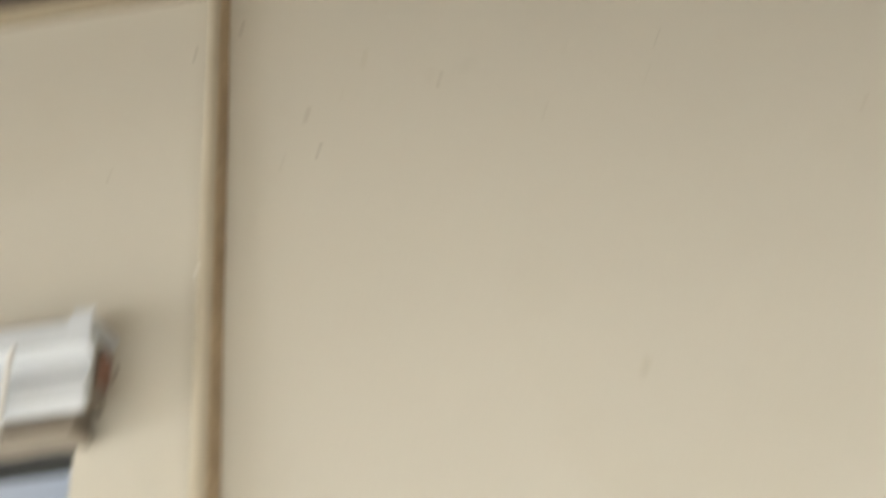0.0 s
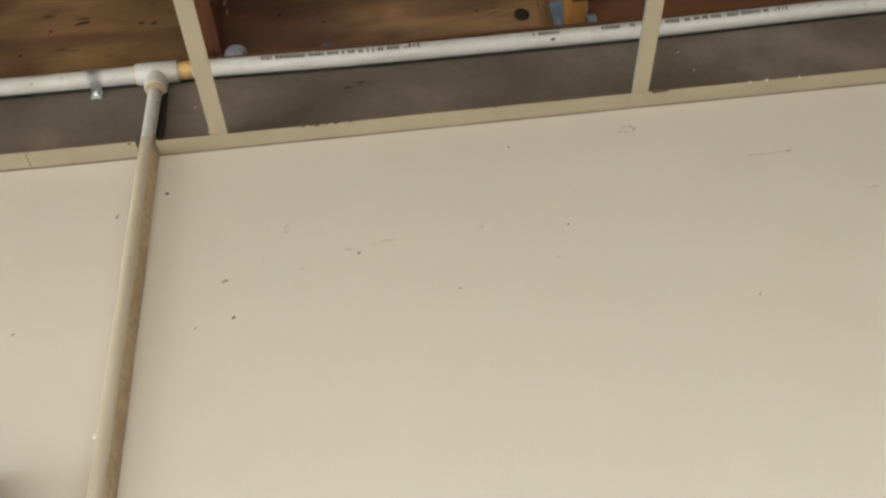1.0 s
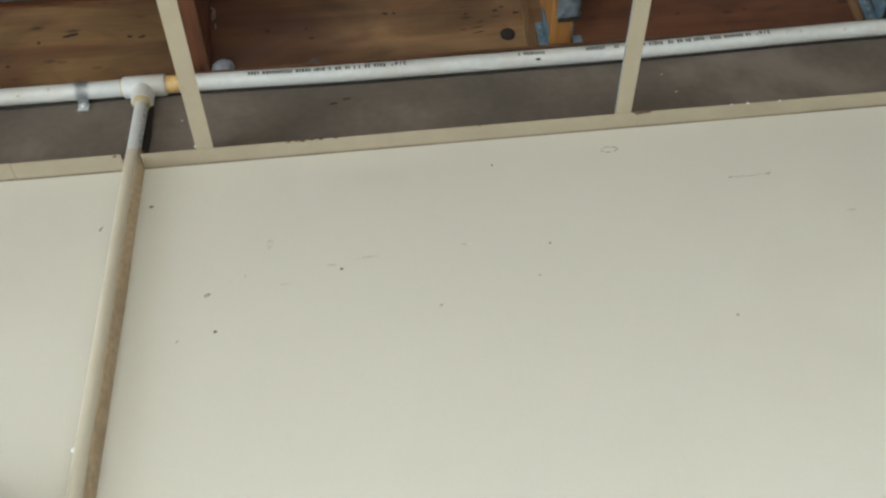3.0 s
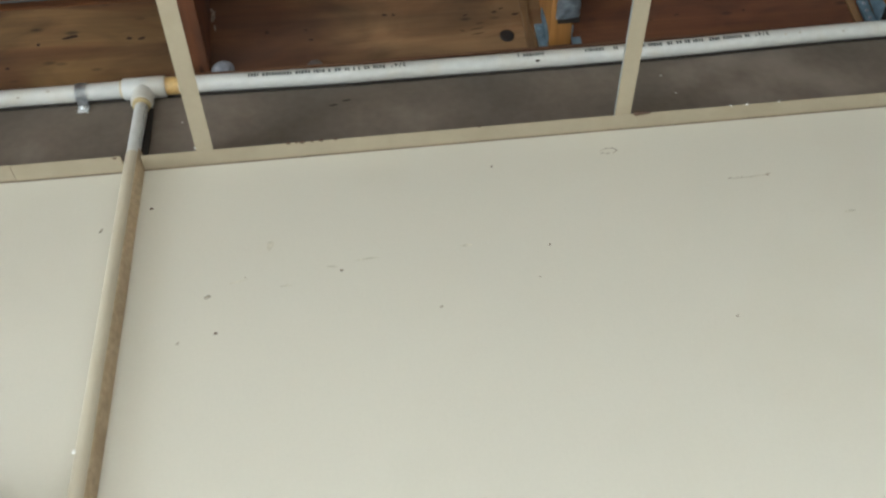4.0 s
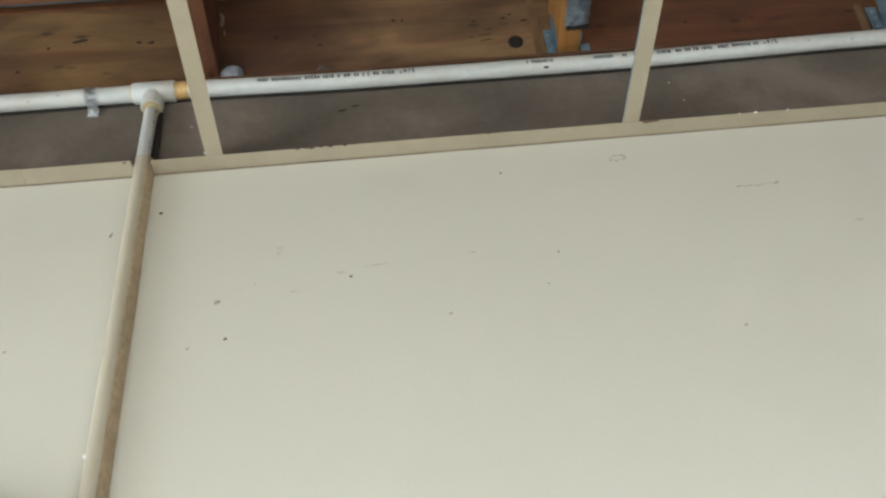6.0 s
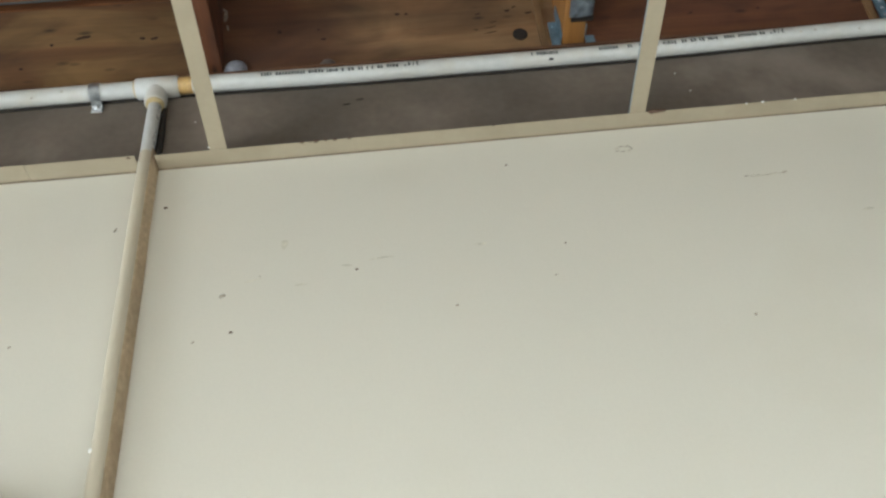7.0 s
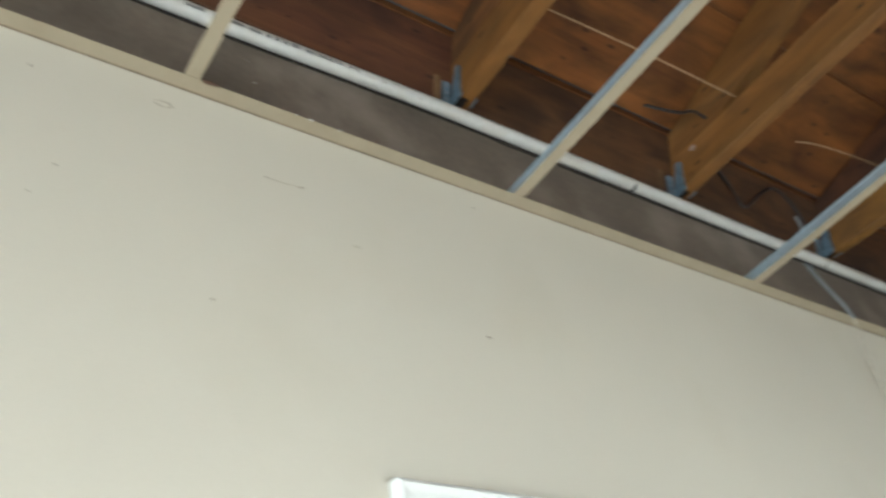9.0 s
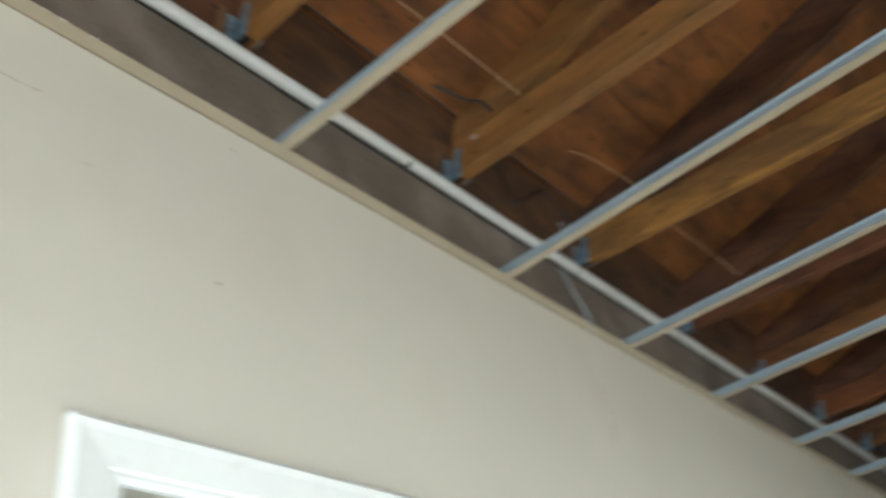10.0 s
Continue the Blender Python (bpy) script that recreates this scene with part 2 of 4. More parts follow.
# brown for the shaded side of the vertical pipe
side_shade = material("brown_side_shade", (0.44, 0.34, 0.22), 0.7, fine=120, fine_amount=0.2, broad=9, broad_amount=0.25, bump=0.2,
                       stain=(0.30, 0.215, 0.13), stain_amount=0.6, stain_scale=12)
seam_brown = material("brown_seam", (0.20, 0.15, 0.105), 0.8, fine=90, fine_amount=0.3, broad=9, broad_amount=0.3, bump=0.1)
chip_dark = material("brown_chip", (0.10, 0.06, 0.04), 0.8, fine=300, fine_amount=0.3, bump=0)
dab_mat = material("pinkish_putty", (0.30, 0.235, 0.21), 0.7, fine=200, fine_amount=0.2, bump=0.2)
worn_grey = material("worn_grey_print", (0.17, 0.175, 0.165), 0.7, fine=200, fine_amount=0.3, bump=0)
chip_mat = material("white_chip", (0.80, 0.79, 0.76), 0.6, bump=0)
black_cable = material("black_cable_jacket", (0.02, 0.02, 0.022), 0.45, bump=0)
grey_cable = material("grey_cable_jacket", (0.30, 0.34, 0.36), 0.5, fine=80, fine_amount=0.08, bump=0)
twine = material("tan_twine", (0.40, 0.27, 0.15), 0.85, fine=300, fine_amount=0.2, bump=0)
outside_ground = material("dry_lawn", (0.10, 0.11, 0.06), 0.95, fine=30, fine_amount=0.3, broad=0.4, broad_amount=0.3, bump=0.3)
soffit_mat = material("dark_soffit_paint", (0.10, 0.10, 0.10), 0.8, fine=60, fine_amount=0.1, bump=0.1)
ledger_wood = wood("ledger_timber", (0.125, 0.047, 0.018), (0.045, 0.015, 0.007), 0, ring=3.0, knots=False, swirl=2.2, patch=(0.075, 0.026, 0.012), patch_size=(9.0, 2.5))
ledger_brown = wood("brown_ledger_timber", (0.145, 0.062, 0.020), (0.055, 0.022, 0.009), 0, ring=3.0, knots=False, swirl=2.2, patch=(0.080, 0.038, 0.016), patch_size=(9.0, 2.5))
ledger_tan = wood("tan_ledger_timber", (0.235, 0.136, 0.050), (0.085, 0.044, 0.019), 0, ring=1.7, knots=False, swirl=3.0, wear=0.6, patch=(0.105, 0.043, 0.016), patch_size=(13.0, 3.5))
ledger_olive = wood("olive_ledger_timber", (0.24, 0.145, 0.068), (0.085, 0.043, 0.020), 0, ring=1.6, knots=False, swirl=2.2, wear=0.55, patch=(0.135, 0.064, 0.027), patch_size=(12.0, 2.4), patch_amount=0.7, dark_end=(0.08, 0.34, (0.062, 0.023, 0.011)))
chord_wood = wood("rafter_timber", (0.210, 0.0892, 0.0198), (0.089, 0.0330, 0.0068), 1, ring=5.0, knots=False, patch=(0.126, 0.0407, 0.0091), patch_size=(8.0, 2.0))
# rafter timber with the shade on the top chords put into its colour
chord_shaded = wood("shaded_rafter_timber", (0.105, 0.0388, 0.0137), (0.047, 0.0175, 0.0068), 1, ring=5.0, knots=False)
joist_wood = wood("joist_timber", (0.284, 0.1242, 0.0236), (0.137, 0.0543, 0.0099), 1, ring=5.0, knots=False, wear=0.7, patch=(0.200, 0.0951, 0.0243), patch_size=(9.0, 1.5))
joist_gold = wood("golden_joist_timber", (0.173, 0.0795, 0.0167), (0.079, 0.0359, 0.0091), 1, ring=4.0, knots=False, wear=0.6, swirl=2.5, patch=(0.252, 0.1183, 0.0182), patch_amount=0.65, patch_size=(11.0, 3.2))
joist_red = wood("reddish_joist_timber", (0.158, 0.0485, 0.0106), (0.063, 0.0184, 0.0053), 1, ring=5.0, knots=False, wear=0.6, patch=(0.089, 0.0291, 0.0091), patch_size=(9.0, 1.5))
deck_wood = wood("deck_timber", (0.189, 0.0640, 0.0118), (0.065, 0.0194, 0.0038), 0, ring=3.5, swirl=1.6, patch=(0.173, 0.0640, 0.0122), patch_size=(4.5, 2.2), patch_amount=0.75, wear=0.5)
edge_wood = wood("strip_timber", (0.20, 0.10, 0.05), (0.09, 0.04, 0.02), 0, ring=3.0, knots=False)
knot_mat = material("dark_timber_knot", (0.026, 0.012, 0.007), 0.85, fine=300, fine_amount=0.3, broad=90, broad_amount=0.3, bump=0.1)
pale_wood = wood("pale_shim_timber", (0.20, 0.115, 0.05), (0.11, 0.055, 0.024), 2, knots=False)

bronze = material("dark_bronze_frame", (0.05, 0.05, 0.055), 0.4, 0.5, fine=80, fine_amount=0.1, bump=0)
# tan in place of white, for the shade under and inside the blind
rail_shade = material("tan_rail_shade", (0.30, 0.26, 0.21), 0.5, bump=0)
pink_mat = material("faded_pink_plastic", (0.30, 0.16, 0.12), 0.6, bump=0)
glass = bpy.data.materials.new("window_glass")
glass.use_nodes = True
gb = glass.node_tree.nodes["Principled BSDF"]
gb.inputs["Transmission Weight"].default_value = 1.0
gb.inputs["Roughness"].default_value = 0.02
gb.inputs["IOR"].default_value = 1.45
gb.inputs["Base Color"].default_value = (0.94, 0.97, 0.96, 1)


# ---- mesh helpers ----
def box(bm, x0, x1, y0, y1, z0, z1, bevel=0.0):
    v = [bm.verts.new((x, y, z)) for x in (x0, x1) for y in (y0, y1) for z in (z0, z1)]
    fs = [bm.faces.new([v[i] for i in q]) for q in
          ((0, 1, 3, 2), (4, 6, 7, 5), (0, 4, 5, 1), (2, 3, 7, 6), (0, 2, 6, 4), (1, 5, 7, 3))]
    if bevel:
        bmesh.ops.bevel(bm, geom=list({e for f in fs for e in f.edges}), offset=bevel, segments=2, affect="EDGES", profile=0.5)
    return bm


def tube(bm, pts, radius, sides=16, cap=True):
    """A round tube along points; radius may be a list."""
    pts = [Vector(p) for p in pts]
    radii = radius if isinstance(radius, (list, tuple)) else [radius] * len(pts)
    rings, up = [], None
    for i, p in enumerate(pts):
        way = (pts[min(i + 1, len(pts) - 1)] - pts[max(i - 1, 0)]).normalized()
        if up is None:
            up = way.orthogonal().normalized()
        up = (up - way * up.dot(way)).normalized()
        side = way.cross(up)
        rings.append([bm.verts.new(p + (up * math.cos(a) + side * math.sin(a)) * radii[i])
                      for a in (2 * math.pi * k / sides for k in range(sides))])
    for a, c in zip(rings, rings[1:]):
        for k in range(sides):
            f = bm.faces.new((a[k], a[(k + 1) % sides], c[(k + 1) % sides], c[k]))
            f.smooth = True
    if cap:
        for ring in (list(reversed(rings[0])), rings[-1]):
            bm.faces.new([bm.verts.new(v.co) for v in ring])
    return bm


def mesh_object(name, bm, mat):
    bmesh.ops.recalc_face_normals(bm, faces=bm.faces)
    me = bpy.data.meshes.new(name)
    bm.to_mesh(me)
    bm.free()
    if mat:
        me.materials.append(mat)
    return new(name, me)


def part(name, bm, mat, parent, label=""):
    ob = mesh_object(name, bm, mat)
    ob.parent = parent
    if label:
        tagged(ob, label)
    return ob


def thing(name, label, category, group="", kind=""):
    return tagged(new(name), label, category, group, kind)


def structure(name, bm, mat, label, category):
    return tagged(mesh_object(name, bm, mat), label, category, kind="structure")


def smooth_path(points, steps=8):
    """Catmull-Rom through the points."""
    p = [Vector(q) for q in points]
    p = [p[0] * 2 - p[1]] + p + [p[-1] * 2 - p[-2]]
    out = []
    for a, c, d, e in zip(p, p[1:], p[2:], p[3:]):
        for i in range(steps):
            t = i / steps
            out.append(0.5 * ((2 * c) + (d - a) * t + (2 * a - 5 * c + 4 * d - e) * t * t + (3 * c - a - 3 * d + e) * t ** 3))
    out.append(p[-2])
    return out


def wall_with_holes(axis, near, far, a0, a1, z0, z1, holes):
    """A wall along x (axis 0) or y (axis 1) with thickness near..far, and openings (a0, a1, z0, z1) cut through it."""
    bm = bmesh.new()
    xs = sorted({a0, a1, *[h[0] for h in holes], *[h[1] for h in holes]})
    zs = sorted({z0, z1, *[h[2] for h in holes], *[h[3] for h in holes]})
    solid = {}
    for i in range(len(xs) - 1):
        for k in range(len(zs) - 1):
            cx, cz = (xs[i] + xs[i + 1]) / 2, (zs[k] + zs[k + 1]) / 2
            solid[i, k] = not any(h[0] < cx < h[1] and h[2] < cz < h[3] for h in holes)

    def vert(a, d, z):
        return (a, d, z) if axis == 0 else (d, a, z)

    def quad(*q):
        bm.faces.new([bm.verts.new(vert(*c)) for c in q])

    for (i, k), ok in solid.items():
        if not ok:
            continue
        l, r, b, t = xs[i], xs[i + 1], zs[k], zs[k + 1]
        quad((l, near, b), (r, near, b), (r, near, t), (l, near, t))
        quad((l, far, b), (l, far, t), (r, far, t), (r, far, b))
        if not solid.get((i - 1, k), False):
            quad((l, near, b), (l, near, t), (l, far, t), (l, far, b))
        if not solid.get((i + 1, k), False):
            quad((r, near, b), (r, far, b), (r, far, t), (r, near, t))
        if not solid.get((i, k - 1), False):
            quad((l, near, b), (l, far, b), (r, far, b), (r, near, b))
        if not solid.get((i, k + 1), False):
            quad((l, near, t), (r, near, t), (r, far, t), (l, far, t))
    bmesh.ops.remove_doubles(bm, verts=bm.verts, dist=1e-5)
    return bm


def prism(bm, x0, x1, outline):
    """A block from x0 to x1 with an outline of (y, z)."""
    va, vb = [[bm.verts.new((x, y, z)) for y, z in outline] for x in (x0, x1)]
    bm.faces.new(va)
    bm.faces.new(list(reversed(vb)))
    for i in range(len(outline)):
        k = (i + 1) % len(outline)
        bm.faces.new((va[i], va[k], vb[k], vb[i]))
    return bm


def lean(z):
    """Front face of the leaning ledger boards at height z."""
    return 0.004 - LEAN * (z - 2.8125)


# ---- setting ----
LEFT_WIN = (-1.26, -0.235, 0.95, 2.005)
RIGHT_WIN = (0.942, 1.95, 0.95, 1.944)
structure("wall_north", wall_with_holes(0, 0.0, 0.14, WEST, EAST, 0.0, CEIL, [LEFT_WIN, RIGHT_WIN]), wall_paint,
          "beige painted wall with small scuffs and nail holes", "wall")
bm = box(bmesh.new(), WEST, EAST, 0.0, 0.14, CEIL + 0.0005, BOARD_TOP)
structure("wall_north_upper", bm, bare_board, "bare grey-brown unpainted wall board above the ceiling line", "wall")
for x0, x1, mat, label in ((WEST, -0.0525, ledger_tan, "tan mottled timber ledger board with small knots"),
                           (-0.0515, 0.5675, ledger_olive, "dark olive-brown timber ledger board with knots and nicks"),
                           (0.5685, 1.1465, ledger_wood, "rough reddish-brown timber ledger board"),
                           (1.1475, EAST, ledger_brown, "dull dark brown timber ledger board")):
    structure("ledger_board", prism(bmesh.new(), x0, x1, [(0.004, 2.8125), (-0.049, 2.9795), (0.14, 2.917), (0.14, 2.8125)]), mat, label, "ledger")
structure("trim_ledger_edge", box(bmesh.new(), -0.0515, EAST, -0.0105, 0.0035, 2.8065, 2.8122, 0.001), edge_wood,
          "thin reddish-brown timber strip under the ledger boards", "trim")
# unseen wall; its low opening heads are added to dim the upper wall
structure("wall_south", wall_with_holes(0, SOUTH, SOUTH - 0.14, WEST, EAST, 0.0, EAVE_Z, [(-2.0, 0.05, 0.14, 0.86), (1.15, 3.25, 0.14, 0.86)]), room_paint,
          "plain cream painted wall, unseen, with two low openings added for light", "wall")
# unseen side wall; its opening is added to let in the west light
structure("wall_west", wall_with_holes(1, WEST, WEST - 0.14, SOUTH - 0.14, 0.14, 0.0, EAVE_Z, [(-2.15, -0.25, 0.1, 1.5)]), room_paint,
          "plain cream painted side wall, unseen, with a wide opening added for light", "wall")
structure("wall_east", wall_with_holes(1, EAST, EAST + 0.14, SOUTH - 0.14, 0.14, 0.0, EAVE_Z, []), room_paint,
          "plain cream painted end wall", "wall")
for side, x in (("west", WEST - 0.14), ("east", EAST)):
    bm = bmesh.new()
    va, vb = [[bm.verts.new((xx, y, z)) for y, z in ((0.14, EAVE_Z + 0.001), (0.14, EAVE_Z + 0.004), (RIDGE_Y, EAVE_Z + PITCH * -RIDGE_Y), (SOUTH - 0.14, EAVE_Z + 0.004), (SOUTH - 0.14, EAVE_Z + 0.001))] for xx in (x, x + 0.14)]
    bm.faces.new(va)
    bm.faces.new(list(reversed(vb)))
    for i in range(5):
        bm.faces.new((va[i], va[(i + 1) % 5], vb[(i + 1) % 5], vb[i]))
    structure("gable_" + side, bm, room_paint, "plain cream gable above the end wall", "gable")
structure("floor", box(bmesh.new(), WEST - 0.14, EAST + 0.14, SOUTH - 0.14, 0.14, -0.1, 0.0), floor_mat, "pale vinyl floor", "floor")
def slope_z(y):
    """Underside of the roof boards at y."""
    return EAVE_Z + PITCH * (-y if y > RIDGE_Y else y - SOUTH)


bm = bmesh.new()
edge, widths, k = 0.16, (0.222, 0.265, 0.24, 0.25, 0.235, 0.26), 0
while edge > SOUTH - 0.16:
    w = widths[k % len(widths)]
    if edge - w < RIDGE_Y < edge:
        w = edge - RIDGE_Y
    lift, y0, y1 = random.uniform(0.0, 0.003), edge - w + (0.014 if k == 0 else random.uniform(0.0012, 0.003)), edge
    cut = WEST - 0.14
    while cut < EAST + 0.14:
        stop = min(cut + random.uniform(2.4, 4.2), EAST + 0.14)
        v = [bm.verts.new((x, y, slope_z(y) + lift + up)) for x in (cut, stop - 0.002) for y in (y0, y1) for up in (0, 0.02)]
        for q in ((0, 1, 3, 2), (4, 6, 7, 5), (0, 4, 5, 1), (2, 3, 7, 6), (0, 2, 6, 4), (1, 5, 7, 3)):
            bm.faces.new([v[i] for i in q])
        cut = stop
    edge -= w
    k += 1
structure("ceiling", bm, deck_wood, "exposed brown timber roof boards above the trusses", "ceiling")
bm = bmesh.new()
for ya, yb in ((0.75, RIDGE_Y), (RIDGE_Y, SOUTH - 0.75)):
    v = [bm.verts.new((x, y, slope_z(y) + up)) for x in (WEST - 0.5, EAST + 0.5) for y in (ya, yb) for up in (ROOF_LIFT, ROOF_LIFT + 0.06)]
    for q in ((0, 1, 3, 2), (4, 6, 7, 5), (0, 4, 5, 1), (2, 3, 7, 6), (0, 2, 6, 4), (1, 5, 7, 3)):
        bm.faces.new([v[i] for i in q])
structure("roof", bm, soffit_mat, "dark pitched roof over the boards", "roof")
structure("ground", box(bmesh.new(), -800, 800, -800, 800, -0.4, -0.3), outside_ground, "dry grass outside reaching the horizon", "ground")


# ---- trusses and hangers ----
TRUSSES = [-2.46, -1.86, -1.25, -0.64, -0.009, 0.587, 1.165, 1.784, 2.335, 2.955, 3.56, 4.17, 4.78, 5.39, 6.0]


def truss(low, high, tone, deep=0.128):
    root = thing("roof_truss", tone + " timber roof truss hung on the ledger", "roof truss", "row of roof trusses")
    part("bottom_chord", box(bmesh.new(), -0.038, 0.0, SOUTH + 0.002, 0.002, 0.0, 0.089, 0.002), low, root)
    top = EAVE_Z - JOIST_Z - 0.003
    reach = (0.091 - top + deep) / PITCH
    peak = -RIDGE_Y
    part("top_chord", prism(bmesh.new(), -0.0375, -0.0005, [(0.002, 0.0905), (0.002, top), (RIDGE_Y + 0.002, top + PITCH * peak), (RIDGE_Y + 0.002, top - deep + PITCH * peak), (-reach, 0.0905)]), high, root)
    part("top_chord", prism(bmesh.new(), -0.0375, -0.0005, [(SOUTH, 0.0905), (SOUTH, top), (RIDGE_Y - 0.002, top + PITCH * peak), (RIDGE_Y - 0.002, top - deep + PITCH * peak), (SOUTH + reach, 0.0905)]), high, root)
    return root


orange_truss = truss(joist_wood, chord_wood, "orange-brown")
orange_truss.location = (TRUSSES[0], 0, JOIST_Z)
for x in TRUSSES[1:4] + TRUSSES[5:7]:
    copy_thing(orange_truss, pose(x, 0, JOIST_Z))
truss(joist_wood, joist_wood, "orange-tan", 0.108).location = (1.784, 0, JOIST_Z)
skewed = truss(joist_gold, chord_shaded, "mottled golden-brown")
skewed.location, skewed.rotation_euler = (2.347, 0, JOIST_Z), (0, 0, radians(3.0))
red_truss = truss(joist_red, chord_shaded, "dark reddish-brown")
red_truss.location = (-0.009, 0, JOIST_Z)
for x, turn in ((2.955, 4.0), (4.17, 0), (5.39, 0)):
    copy_thing(red_truss, pose(x, -0.001, JOIST_Z, 0, 0, turn))
brown_truss = truss(chord_wood, chord_shaded, "dull brown")
brown_truss.location = (3.56, 0, JOIST_Z)
for x in (4.78, 6.0):
    copy_thing(brown_truss, pose(x, 0, JOIST_Z))


def flange_with_nails(root, x0, x1, heads):
    tab = part("face_flange", prism(bmesh.new(), x0, x1, [(0.003, -0.013), (-0.014, 0.042), (-0.0178, 0.042), (-0.0012, -0.013)]), hanger_steel, root)
    for z in (0.002, 0.018, 0.033):
        bm = bmesh.new()
        xm = (x0 + x1) / 2
        y = lean(JOIST_Z + z)
        tube(bm, [(xm, y - 0.003, z), (xm, y - 0.0055, z), (xm, y - 0.0065, z)], [0.0036, 0.0036, 0.002], 8)
        part("nail_head", bm, heads, tab)


def hanger():
    root = thing("joist_hanger", "dull blue-grey galvanised joist hanger under a truss end", "joist hanger", "joist hangers")
    part("side_plate", prism(bmesh.new(), -0.0408, -0.0384, [(-0.0005, -0.010), (-0.036, -0.010), (-0.040, 0.016), (-0.051, 0.060), (-0.046, 0.068), (-0.038, 0.066), (-0.018, 0.03)]), hanger_steel, root)
    part("side_plate", prism(bmesh.new(), 0.0002, 0.0018, [(-0.034, -0.002), (-0.008, -0.002), (-0.006, 0.01), (-0.022, 0.05), (-0.034, 0.05)]), hanger_steel, root)
    # dark block stands for the shadow under the joist end
    part("seat", box(bmesh.new(), -0.0382, -0.0160, -0.026, -0.002, -0.0045, -0.0006, 0.0006), plug_and_shade, root, "dark block standing in for the shadow under the joist end")
    flange_with_nails(root, -0.060, -0.0412, dark_bolt)
    return root


def seated_hanger():
    """A dented pan under the joist, curled up along one side and pulled off it at its near end."""
    root = thing("joist_hanger", "crumpled blue-grey galvanised hanger cupping a truss end", "joist hanger", "joist hangers")
    bm = bmesh.new()
    rnd = random.Random(3)
    across = [(-0.030, -0.0016), (-0.022, -0.0030), (-0.010, -0.0042), (0.000, -0.0040), (0.0075, -0.001), (0.0115, 0.007), (0.0125, 0.020), (0.0118, 0.034)]
    rows = []
    for k in range(8):
        y = -0.053 - 0.0085 * k
        curl = 0.010 * max(0, 1 - k / 1.6)
        rows.append([bm.verts.new((x + rnd.uniform(-0.0009, 0.0009), y + 0.05 * (x + 0.03) ** 1.0 * (1 if k == 0 else 0) * -1 - rnd.uniform(0, 0.001), z - curl * 0.35 + rnd.uniform(-0.0011, 0.0006))) for x, z in across])
    for a, c in zip(rows, rows[1:]):
        for i in range(len(across) - 1):
            f = bm.faces.new((a[i], a[i + 1], c[i + 1], c[i]))
            f.smooth = True
    bmesh.ops.solidify(bm, geom=list(bm.faces), thickness=0.0014)
    part("seat", bm, pan_steel, root, "dented pale grey steel pan")
    # dark strip paints the shadow along the pan's near edge
    part("lip", box(bmesh.new(), -0.027, 0.010, -0.0525, -0.043, -0.0035, -0.0006, 0.0008), plug_and_shade, root, "dark strip standing in for the shadow under the pan")
    flange_with_nails(root, -0.0545, -0.0400, hanger_steel)
    part("side_plate", prism(bmesh.new(), 0.0004, 0.0018, [(-0.034, 0.0), (-0.008, 0.004), (-0.022, 0.05), (-0.034, 0.05)]), hanger_steel, root)
    part("side_plate", prism(bmesh.new(), -0.0398, -0.0382, [(-0.016, 0.001), (-0.004, 0.004), (-0.020, 0.062), (-0.036, 0.062), (-0.030, 0.02)]), hanger_steel, root)
    part("side_plate", prism(bmesh.new(), 0.003, 0.018, [(0.002, -0.012), (-0.004, 0.010), (-0.0075, 0.010), (-0.0025, -0.012)]), hanger_steel, root)
    return root


seated_hanger().location = (0.587, 0, JOIST_Z)
first_hanger = hanger()
first_hanger.location = (TRUSSES[1], 0, JOIST_Z)
for x in TRUSSES[2:]:
    if x not in (-0.009, 0.587):
        copy_thing(first_hanger, pose(x, 0, JOIST_Z))
for x, tall in ((0.520, 0.14), (1.092, 0.062), (1.704, 0.062), (2.264, 0.062)):
    ob = mesh_object("shim", prism(bmesh.new(), -0.006, 0.006, [(0.0028, 0.001), (0.0031 - 0.3163 * tall, tall), (-0.0009 - 0.3163 * tall, tall), (-0.0015, 0.001)]), pale_wood)
    ob.location = (x, 0, BOARD_TOP + 0.002)
    tagged(ob, "thin timber shim nailed beside a joist hanger", "shim", "shims on the ledger")


# ---- suspended grid ----
def angle_strip(x0, x1, drop=0.0, wide=FLANGE):
    root = thing("wall_angle", "beige painted metal wall angle along the wall", "wall angle", "wall angle strips")
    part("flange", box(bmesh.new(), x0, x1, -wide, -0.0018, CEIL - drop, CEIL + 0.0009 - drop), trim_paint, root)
    # brown strip colours in the shadow gap between flange and wall
    part("seam", box(bmesh.new(), x0, x1, -0.0021, -0.0003, CEIL - 0.0019 - drop, CEIL - 0.0003 - drop), seam_brown, root, "thin brown strip standing in for the shadow gap at the wall")
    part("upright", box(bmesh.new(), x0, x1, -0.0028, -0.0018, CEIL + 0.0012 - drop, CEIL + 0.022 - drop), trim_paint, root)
    return root


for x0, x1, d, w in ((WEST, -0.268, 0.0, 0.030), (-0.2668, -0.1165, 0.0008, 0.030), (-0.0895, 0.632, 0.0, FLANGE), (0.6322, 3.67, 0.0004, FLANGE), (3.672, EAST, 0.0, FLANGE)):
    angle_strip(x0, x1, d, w)


